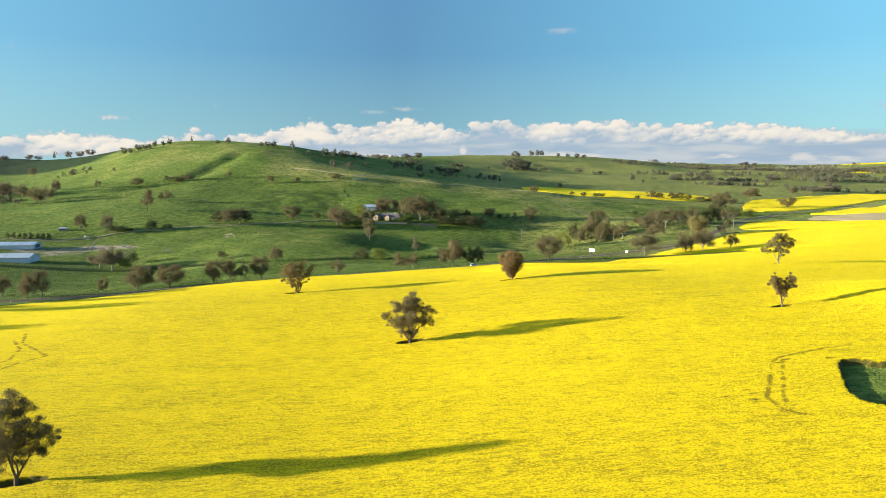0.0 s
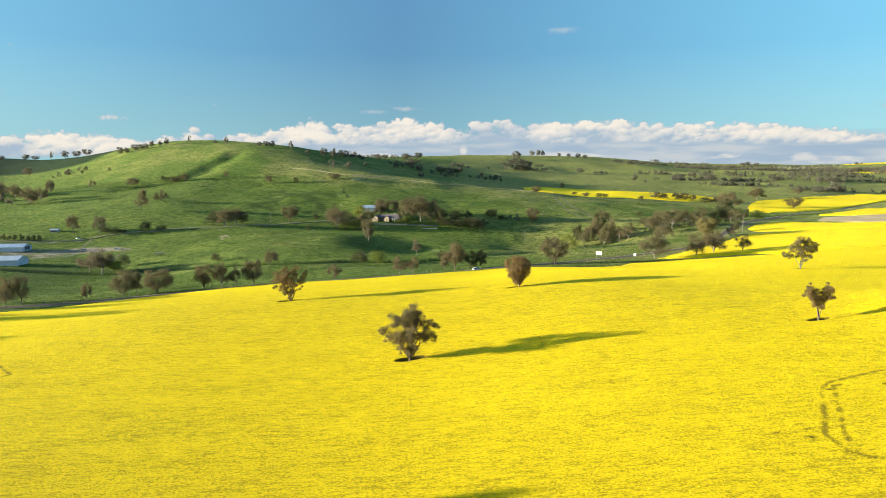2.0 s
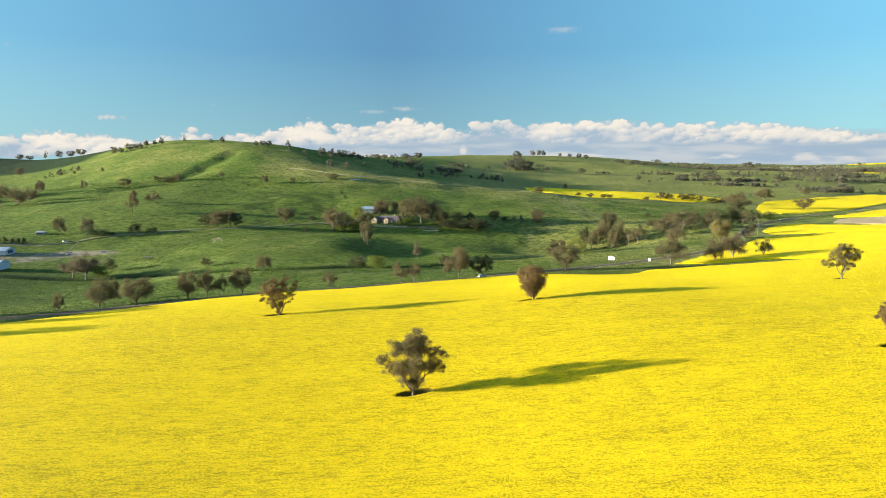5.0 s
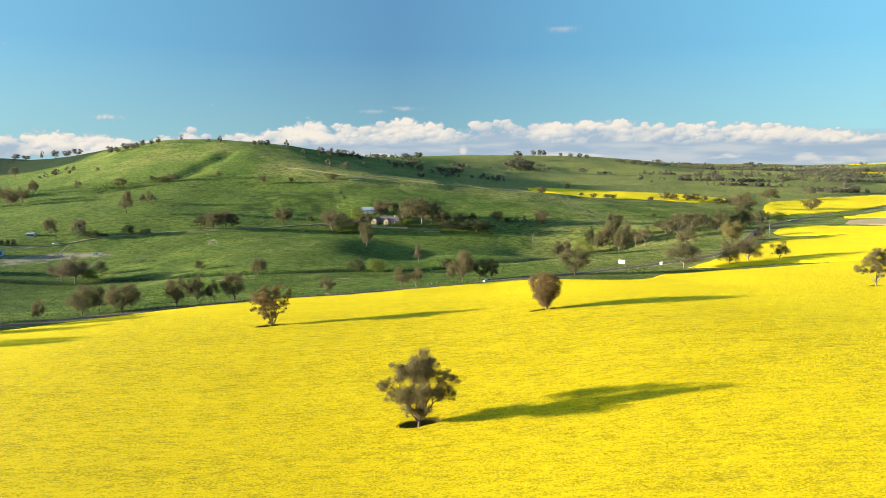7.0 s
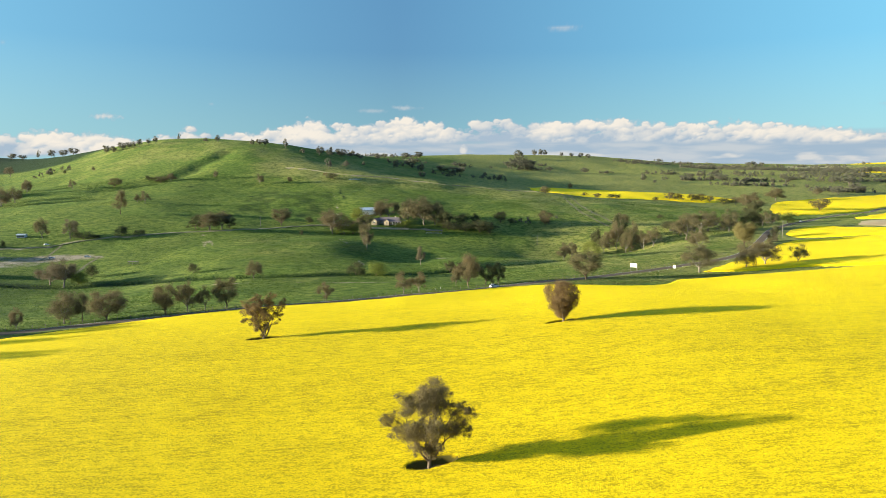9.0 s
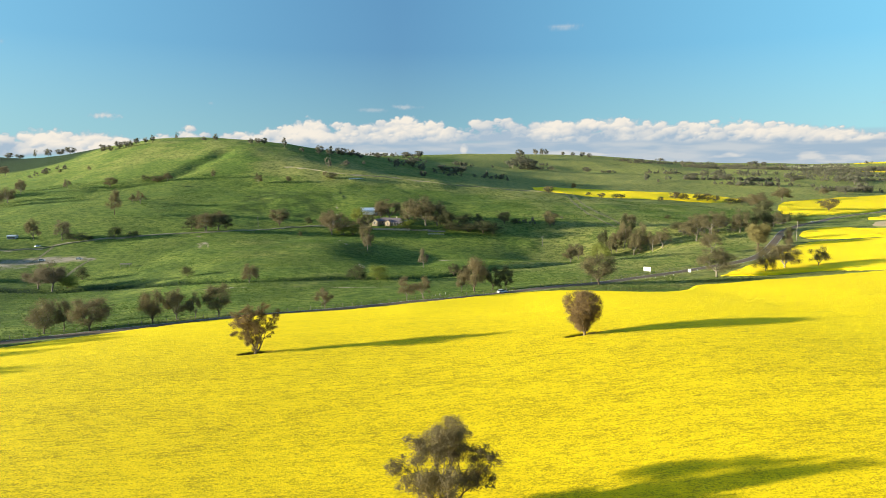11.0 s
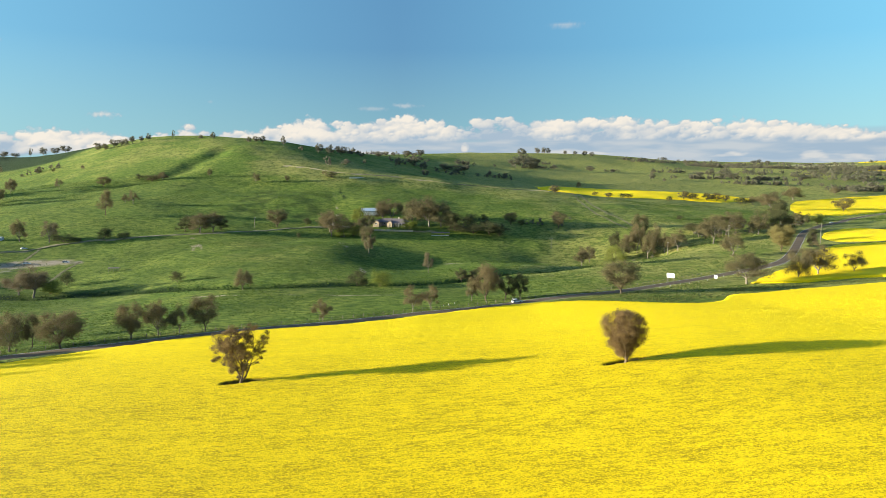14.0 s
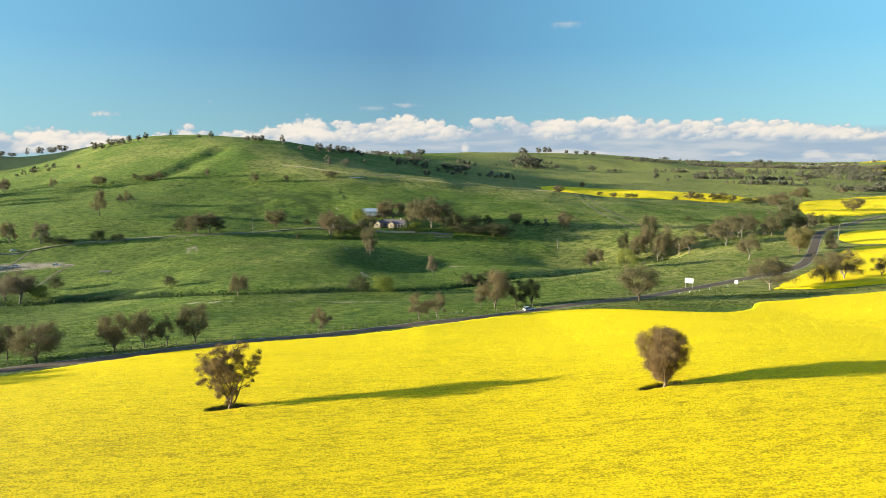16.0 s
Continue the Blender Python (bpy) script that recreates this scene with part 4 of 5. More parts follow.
HOUSE_TREES = [
    (-109.0, 658.0, 18.5, 15.5, "gum"), (-98.5, 660.5, 18.0, 14.0, "gum"), (-114.0, 682.0, 17.0, 15.0, "broad"), (-92.7, 719.7, 12.7, 12.7, "lime"),
    (-90.9, 666.6, 8.7, 14.5, "lime"), (-66.8, 573.0, 19.9, 8.8, "gum"), (-80.5, 686.0, 15.0, 12.5, "broad"), (-88.0, 672.0, 12.0, 10.0, "gum"),
    (-70.6, 727.3, 17.2, 14.0, "broad"), (-61.5, 727.1, 18.3, 19.4, "gum"), (-41.8, 710.2, 20.9, 15.7, "broad"),
    (-24.3, 700.7, 23.6, 23.6, "broad"), (-13.6, 700.9, 19.5, 20.5, "broad"), (-5.1, 690.6, 14.7, 12.2, "dark"), (6.2, 692.5, 12.2, 20.2, "bush"),
    (27.3, 703.6, 10.3, 9.2, "dark"), (30.0, 677.0, 9.8, 19.7, "dark"), (38.6, 674.2, 8.7, 13.6, "dark"), (-43.3, 685.7, 9.0, 14.0, "lime"),
    (15.3, 677.9, 7.0, 19.8, "bush"), (-100.0, 657.1, 6.6, 10.5, "lime"), (-0.7, 684.5, 5.9, 15.0, "bush"),
]
PADDOCK_TREES = [
    (-233.5, 651.7, 13.2, 16.9, "dark"), (-220.5, 648.5, 15.9, 20.5, "broad"), (-211.3, 655.3, 16.1, 20.8, "broad"),
    (-205.2, 659.7, 12.4, 12.4, "dark"), (-164.4, 690.3, 16.2, 17.1, "round"), (-141.0, 706.2, 6.8, 8.3, "bush"),
    (-134.5, 644.5, 4.1, 4.6, "bush"), (52.8, 713.7, 11.6, 12.6, "round"), (96.8, 701.5, 15.4, 13.4, "round"),
    (62.2, 713.4, 5.2, 7.3, "bush"), (-357.1, 623.3, 16.9, 12.4, "broad"), (-330.6, 619.5, 16.8, 14.1, "bare"),
    (-319.6, 620.5, 6.2, 17.7, "bush"), (-289.8, 626.2, 8.9, 11.6, "bush"), (-273.8, 626.6, 5.8, 9.8, "bush"),
    (-308.6, 621.4, 3.5, 5.3, "bush"),
]
SLOPE_TREES = [
    (-328.4, 703.2, 23.7, 11.3, "tall"), (-329.1, 759, 13.6, 11.3, "gum"), (-339.5, 764, 9.1, 6.8, "broad"),
    (-436.1, 905.4, 11.8, 15.3, "round"), (-488.3, 899.7, 12.4, 9.7, "bare"), (-555.9, 912.5, 15.5, 12.6, "broad"),
    (-314.7, 938.2, 10.2, 7.3, "broad"), (-249.2, 917.7, 12.7, 10.6, "broad"), (-209.9, 921.1, 7.8, 7.1, "round"),
    (-154.6, 940.8, 8.7, 16.1, "bush"), (-166.9, 948.8, 7.3, 7.3, "gum"), (-387.1, 930.9, 8.6, 18.7, "round"),
    (-370.6, 925.8, 10.7, 12.9, "broad"), (-404.6, 934.5, 6.5, 10.1, "bush"), (-539.8, 1047.5, 7.4, 6.6, "bare"),
    (-634.8, 1096.1, 5.2, 4.3, "bush"), (-600.1, 1073.5, 5.1, 4.2, "bush"), (-600.3, 882, 18.9, 18.9, "bare"),
    (-571.2, 861.6, 18.5, 20, "broad"), (-504.2, 786.2, 21.1, 22.5, "broad"), (-507.3, 814.1, 17.5, 18.9, "broad"),
    (-761.5, 1185.4, 16.9, 19.1, "bare"), (-536.8, 881.5, 17.3, 11, "gum"), (-604.3, 870.5, 20.2, 20.2, "broad"),
]
HILLTOP_TREES = [
    (-606, 1213.5, 11.7, 8.7, "round"), (-589.9, 1206.9, 8.7, 8.7, "round"), (-575.7, 1211.3, 10.7, 10.7, "round"),
    (-562.8, 1208.7, 9.7, 8.7, "broad"), (-553.3, 1205, 9.6, 8.7, "broad"), (-545.4, 1212.6, 10.7, 7.8, "tall"),
    (-530.3, 1215.5, 8.8, 6.8, "broad"), (-520, 1218.3, 10.7, 7.8, "broad"), (-482.9, 1233.7, 11.9, 4.9, "bare"),
    (-422, 1198.6, 6.7, 6.7, "broad"), (-397.4, 1187.9, 10.4, 7.6, "broad"), (-326.2, 1149.9, 8.2, 7.3, "broad"),
    (-316.5, 1156.7, 8.3, 7.4, "round"), (-305.7, 1157, 9.2, 8.3, "round"), (-268.6, 1142.1, 13.6, 8.2, "gum"),
    (-236, 1123.8, 6.2, 6.2, "bush"), (-210.2, 1131, 11.7, 12.6, "broad"), (-194.9, 1144.4, 10.9, 11.8, "broad"),
    (-179.2, 1164.6, 12.1, 14.8, "round"), (-1111.9, 1619.4, 11.6, 17.4, "broad"), (-1098.6, 1696.3, 12.1, 15.2, "round"),
    (-1140.5, 1800.6, 9.6, 16.1, "round"), (-992.7, 1635.7, 17.5, 7.3, "bare"), (-879, 1501.2, 14.7, 13.4, "broad"),
    (-842.9, 1484.8, 11.9, 13.3, "round"), (-789.4, 1431, 11.5, 15.3, "round"),
]
RIGHT_TREES = [
    (131.5, 632.7, 17.0, 11.2, "dark"), (134.5, 618.0, 14.3, 12.2, "gum"), (146.9, 623.3, 23.0, 12.5, "gum"),
    (152.3, 612.4, 17.8, 13.4, "gum"), (159.0, 617.8, 22.4, 14.0, "broad"), (170.1, 695.5, 12.2, 16.3, "broad"),
    (171.5, 600.5, 16.0, 16.0, "gum"), (197.6, 597.0, 21.0, 24.0, "gum"), (173, 510, 15.1, 16.5, "gum"), (96, 504.7, 12.2, 12.2, "lime"),
    (207.1, 660.5, 7.7, 15.3, "bush"), (222.7, 631.4, 18.1, 27.0, "broad"), (128.9, 399.7, 14.2, 18.8, "broad"),
    (157.3, 408.1, 14.1, 11.3, "broad"), (172.6, 417.7, 14.6, 16.4, "broad"), (193.3, 422.1, 10.8, 11.1, "gum"),
    (140.2, 622.6, 17.2, 11.7, "broad"), (153.0, 640.7, 23.5, 14.3, "dark"), (165.5, 612.1, 15.1, 12.6, "gum"),
    (316.5, 731.5, 19.5, 21.6, "dark"), (294.2, 662.1, 13.4, 14.4, "gum"), (248.5, 671.2, 13.6, 17.5, "gum"),
    (211.4, 643.7, 13.0, 17.5, "broad"), (213.6, 528.3, 16.5, 14.4, "willow"), (258.2, 567.6, 9.5, 9.5, "bush"),
    (231.8, 524.8, 11.4, 7.8, "bare"), (245, 622.8, 18.6, 17.8, "broad"), (266.9, 630.9, 17.1, 21.7, "dark"),
    (407, 916.8, 22.6, 33.9, "broad"),
]
BEND_TREES = [
    (316, 687.1, 12, 14, "dark"), (335.6, 695.3, 10.2, 16.3, "lime"), (535.1, 1099.8, 20.9, 29.6, "broad"),
    (491.6, 905.2, 16.7, 22.3, "round"), (225.8, 741.5, 4.4, 7.7, "bush"), (305.4, 997.8, 6.2, 9.3, "bush"),
    (653.2, 1185.9, 11.4, 18.9, "broad"), (137.6, 958.0, 10.4, 13.4, "round"), (218.7, 1188.8, 11.4, 9.5, "broad"),
    (212.0, 1038.6, 5.7, 9.8, "bush"), (219.9, 997.5, 7.0, 10.1, "round"), (244.4, 1009.6, 7.1, 11.0, "bush"),
    (255.2, 1016.9, 6.4, 9.6, "bush"), (338.8, 1033.5, 12.2, 14.6, "round"), (353, 1032.5, 10.5, 16.2, "broad"),
    (373.1, 1034, 12.2, 16.2, "broad"), (386.7, 1031.8, 12.1, 14.6, "round"), (398.1, 1028.2, 9.7, 9.7, "round"),
    (409.3, 1007.6, 9.5, 23.6, "bush"), (426.2, 1005.1, 11.8, 17.3, "broad"),
]
FAR_TREES = [
    (-172.1, 999.7, 15.7, 10.9, "bare"), (-155.3, 1053.1, 8.3, 11.7, "bush"), (-133.3, 1101.9, 7.8, 7, "bare"),
    (-146.4, 1631.4, 10.8, 13.4, "round"), (-139.4, 1395.7, 9.1, 13.6, "round"), (-86.8, 1179.4, 15.1, 13.2, "broad"),
    (-64.5, 1295, 18.8, 27.2, "broad"), (-45.3, 1234.5, 15.8, 17.8, "broad"), (-39.1, 1101.6, 10.5, 10.5, "round"),
    (-112.8, 1947.6, 16.3, 26, "round"), (-80, 2076, 17.4, 24.4, "round"), (-7.4, 1329.3, 12.9, 21.5, "round"),
    (16, 1325.3, 13.9, 27.9, "round"), (32.9, 1377.4, 13.4, 17.9, "round"), (186.1, 1841.0, 27.6, 39.8, "broad"),
    (218.7, 1891.5, 37.9, 44.2, "broad"), (232.3, 1844.3, 27.7, 39.9, "round"), (280.5, 2474.8, 29.3, 37.8, "broad"),
    (373.9, 2710.2, 27.7, 23.1, "broad"), (411.1, 2770.2, 28.3, 21.3, "broad"), (428.9, 2779.5, 26.1, 21.3, "broad"),
    (506.4, 2815, 16.8, 14.4, "round"), (548.5, 2811.8, 16.8, 16.8, "round"), (591, 2820.9, 21.7, 21.7, "round"),
    (618.6, 2806.3, 19.2, 19.2, "round"), (446.8, 1503.8, 19.7, 14.8, "broad"), (458.4, 1459.7, 7.1, 7.1, "bush"),
    (423.8, 1992, 16.7, 23.3, "round"), (322.2, 2008.4, 13.5, 20.1, "bush"), (607.7, 1660.5, 16.4, 32.8, "round"),
    (684.8, 1772.8, 20.6, 26.4, "broad"), (657.0, 1618.3, 21.3, 34.7, "broad"), (639.6, 1533.8, 15.1, 22.6, "round"),
    (839.4, 2827.4, 19.3, 38.6, "round"), (1490.0, 3191.7, 17, 26, "round"), (1522.0, 3200, 20, 28, "broad"), (1551.0, 3180, 15, 24, "round"), (811.9, 1563.6, 11.6, 33.4, "round"),
    (913.5, 1505.5, 19.7, 36.9, "broad"), (770, 1259.6, 18.2, 30.4, "broad"), (699.3, 1198.6, 15.3, 23, "broad"),
]
plant(ROADSIDE_TREES, "roadside trees", 21, 11000, 0.215)
plant(CREEK_TREES, "creek trees", 22, 11000, 0.215)
plant([(x, y, 1.12 * h, 1.32 * w, kind) for x, y, h, w, kind in HOUSE_TREES], "trees round the homestead", 23, 5200, 0.29)
plant(PADDOCK_TREES, "paddock trees", 24, 5200, 0.29)
plant(RIGHT_TREES, "trees by the road bend", 25, 11000, 0.215)
plant(BEND_TREES, "trees beside the far fields", 26, 5200, 0.29)
plant(SLOPE_TREES, "trees on the hillside", 27, 5200, 0.29)
# Hilltop and far trees use the leaf colour with haze mixed in.
plant([(x, y, 1.2 * h, 1.2 * w, kind) for x, y, h, w, kind in HILLTOP_TREES], "trees along the hilltop", 28, 650, 0.85, HAZED_GUM)
plant(FAR_TREES, "trees on the far hills", 29, 650, 0.85, HAZED_GUM)


def woodland(belts, label, seed, height=11.0, leaves=60):
    """Far woods as one body of small crowns on stems: belts as (x, y, x, y, count, half depth)."""
    r = np.random.default_rng(seed)
    pieces, wood_pieces = [], []
    for ax, ay, bx, by, count, depth in belts:
        heads = max(3, count // 6)
        which = r.integers(0, heads, count)
        t, off = r.uniform(0, 1, heads)[which], (r.normal(size=(heads, 2)) * depth * 0.6)[which] + r.normal(size=(count, 2)) * (1.3 * height, 0.8 * height)
        xs, ys = ax + (bx - ax) * t + off[:, 0], ay + (by - ay) * t + off[:, 1]
        for x, y, z in zip(xs, ys, rise(xs, ys)):
            h = height * r.uniform(0.55, 1.2)
            w = h * r.uniform(0.8, 1.35)
            blobs = crown_blobs("broad", r, 7)
            v, f = leaf_cloud(blobs, h, w, leaves, 0.2 * h, r)
            pieces.append((v + (x, y, z - 0.08 * h), f))
            p, rad = limb((x, y, z - 0.3), (x, y, z + 0.55 * h), 0.03 * h, 0.015 * h, r, 0.05, 3)
            wood_pieces.append(tube(p, rad, 4))
    v, f = joined(pieces)
    v2, f2 = joined(wood_pieces)
    # Crowns take the haze-paled leaf colour.
    me = mesh_of("woodland", np.concatenate([v, v2]), f.tolist() + (f2 + len(v)).tolist(), [HAZED_GUM, BARK], indices=np.r_[np.zeros(len(f)), np.ones(len(f2))])
    return tagged(new("woodland", me), label, "trees", kind="stuff")


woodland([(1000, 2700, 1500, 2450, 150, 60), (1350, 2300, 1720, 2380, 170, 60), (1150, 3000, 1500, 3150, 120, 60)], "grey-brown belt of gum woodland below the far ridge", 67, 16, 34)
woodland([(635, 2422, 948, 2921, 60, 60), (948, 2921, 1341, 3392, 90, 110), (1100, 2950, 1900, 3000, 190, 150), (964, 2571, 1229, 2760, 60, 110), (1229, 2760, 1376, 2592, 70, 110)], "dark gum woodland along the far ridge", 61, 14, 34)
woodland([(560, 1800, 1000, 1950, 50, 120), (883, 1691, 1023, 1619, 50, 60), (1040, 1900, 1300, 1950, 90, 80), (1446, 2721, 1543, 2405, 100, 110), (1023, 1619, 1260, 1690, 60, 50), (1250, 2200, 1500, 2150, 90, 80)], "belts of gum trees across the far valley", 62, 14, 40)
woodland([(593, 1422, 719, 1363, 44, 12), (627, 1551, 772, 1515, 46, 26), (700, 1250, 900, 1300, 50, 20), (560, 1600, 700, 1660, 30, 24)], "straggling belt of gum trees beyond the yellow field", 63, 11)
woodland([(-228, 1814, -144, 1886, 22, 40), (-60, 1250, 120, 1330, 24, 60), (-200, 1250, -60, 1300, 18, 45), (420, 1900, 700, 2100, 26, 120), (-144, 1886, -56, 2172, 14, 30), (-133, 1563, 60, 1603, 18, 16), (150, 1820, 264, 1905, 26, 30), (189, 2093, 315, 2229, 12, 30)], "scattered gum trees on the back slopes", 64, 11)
woodland([(-640, 880, -560, 850, 18, 25), (-700, 1120, -640, 1100, 8, 18), (-600, 820, -520, 790, 12, 16)], "grove of gum trees below the hill", 65, 11)
woodland([(180, 640, 330, 690, 14, 10), (60, 720, 220, 760, 9, 9), (150, 606, 250, 640, 8, 9)], "scrubby line of trees along the upper creek", 66, 7)


def rough_grass():
    """Tufts of long grass on the verge and the bank between field and road."""
    r = np.random.default_rng(71)
    n = 5000
    k = r.integers(55, 190, n)
    side = r.normal(size=n) * 3.0 - 7.5 * np.sign(r.uniform(-0.75, 1, n))
    way = np.gradient(ROAD, axis=0)[k]
    way /= np.linalg.norm(way, axis=1, keepdims=True)
    x, y = ROAD[k, 0] - way[:, 1] * side + r.normal(size=n), ROAD[k, 1] + way[:, 0] * side + r.normal(size=n)
    m = 1500
    t = r.uniform(0, 1, m)
    x, y = np.r_[x, 40 + 75 * t + r.normal(size=m) * 4], np.r_[y, 362 - 14 * np.sin(np.pi * t) + 12 * t + r.normal(size=m) * 5]
    u = r.uniform(0, 1, 2600)
    x, y = np.r_[x, 108 + 96 * u + r.normal(size=2600) * 2], np.r_[y, 378 + 20 * u + r.normal(size=2600) * 4.5 * (1 - 0.8 * u)]
    x, y = x[line_distance(x, y, ROAD) > 4.6], y[line_distance(x, y, ROAD) > 4.6]
    z = rise(x, y)
    keep = (y > np.interp(x, FIELD_EDGE[:, 0], FIELD_EDGE[:, 1]) + 0.5)
    x, y, z = x[keep], y[keep], z[keep]
    n = len(x)
    a, h, s = r.uniform(0, np.pi, n), r.uniform(0.10, 0.32, n), r.uniform(0.2, 0.45, n)
    dx, dy, lx, ly = np.cos(a) * s, np.sin(a) * s, r.normal(size=n) * 0.25, r.normal(size=n) * 0.25
    low = np.stack([np.stack([x - dx, y - dy, z - 0.1], -1), np.stack([x + dx, y + dy, z - 0.1], -1), np.stack([x + 0.55 * dx + lx, y + 0.55 * dy + ly, z + h], -1), np.stack([x - 0.7 * dx + lx, y - 0.7 * dy + ly, z + 0.8 * h], -1)], 1)
    me = mesh_of("long_grass", low.reshape(-1, 3), np.arange(4 * n).reshape(-1, 4), VERGE)
    return tagged(new("long_grass", me), "rough long grass on the road verge and bank", "grass", kind="stuff")


VERGE = leaf_material("verge_grass", (0.085, 0.115, 0.028), (0.15, 0.165, 0.042), (0.16, 0.15, 0.05))
rough_grass()


def tussocks():
    """Clumps of coarse grass over the valley and the lower slopes, larger where the pasture is rank."""
    r = np.random.default_rng(72)
    n = 260000
    y = 290 + 660 * r.uniform(0, 1, n) ** 1.15
    x = r.uniform(-0.80, 0.62, n) * (y - 20)
    patch = fbm(x, y, 26, 3, 83) + 0.5 * fbm(x, y, 90, 2, 84)
    keep = (r.uniform(-0.9, 0.9, n) < patch) & (y > np.interp(x, FIELD_EDGE[:, 0], FIELD_EDGE[:, 1]) + 22) & (line_distance(x, y, ROAD) > 8) & (line_distance(x, y, DRIVE) > 5) & ~((x > 110) & (y > 395) & (y < 700) & (y < 1.35 * x + 260))
    x, y = x[keep], y[keep]
    n = len(x)
    z, a = rise(x, y), r.normal(size=n) * 0.5
    size = 0.20 + 0.0005 * y
    h, s = size * r.uniform(0.22, 0.6, n), size * r.uniform(0.7, 1.5, n)
    dx, dy = np.cos(a) * s, np.sin(a) * s
    lx, ly = r.normal(size=n) * 0.2 * size, r.normal(size=n) * 0.3 * size
    quad = np.stack([np.stack([x - dx, y - dy, z - 0.15], -1), np.stack([x + dx, y + dy, z - 0.15], -1), np.stack([x + 0.6 * dx + lx, y + 0.6 * dy + ly, z + h], -1), np.stack([x - 0.5 * dx + lx, y - 0.5 * dy + ly, z + 0.8 * h], -1)], 1)
    me = mesh_of("grass_tussocks", quad.reshape(-1, 3), np.arange(4 * n).reshape(-1, 4), TUSSOCK)
    return tagged(new("grass_tussocks", me), "coarse green grass tussocks over the valley pasture", "grass", kind="stuff")


TUSSOCK = leaf_material("tussock_grass", (0.056, 0.098, 0.018), (0.115, 0.158, 0.031), (0.095, 0.130, 0.026))
tussocks()


def rushes():
    """Dark rushes and scrub that fill the creek bed."""
    r = np.random.default_rng(73)
    n = 9000
    k = r.integers(0, len(CREEK), n)
    x, y = CREEK[k, 0] + r.normal(size=n) * 2.2, CREEK[k, 1] + r.normal(size=n) * 2.2
    keep = fbm(x, y, 22, 2, 91) > -0.45
    x, y = x[keep], y[keep]
    n = len(x)
    z, a = rise(x, y), r.uniform(0, np.pi, n)
    h, s = r.uniform(0.25, 0.8, n), r.uniform(0.3, 0.7, n)
    dx, dy, lx, ly = np.cos(a) * s, np.sin(a) * s, r.normal(size=n) * 0.4, r.normal(size=n) * 0.4
    quad = np.stack([np.stack([x - dx, y - dy, z - 0.2], -1), np.stack([x + dx, y + dy, z - 0.2], -1), np.stack([x + 0.8 * dx + lx, y + 0.8 * dy + ly, z + h], -1), np.stack([x - 0.6 * dx + lx, y - 0.6 * dy + ly, z + 0.85 * h], -1)], 1)
    me = mesh_of("creek_rushes", quad.reshape(-1, 3), np.arange(4 * n).reshape(-1, 4), RUSH)
    return tagged(new("creek_rushes", me), "dark green rushes and scrub along the creek bed", "rushes", kind="stuff")


RUSH = leaf_material("rush_leaves", (0.028, 0.055, 0.014), (0.065, 0.105, 0.028), (0.052, 0.082, 0.024))
rushes()

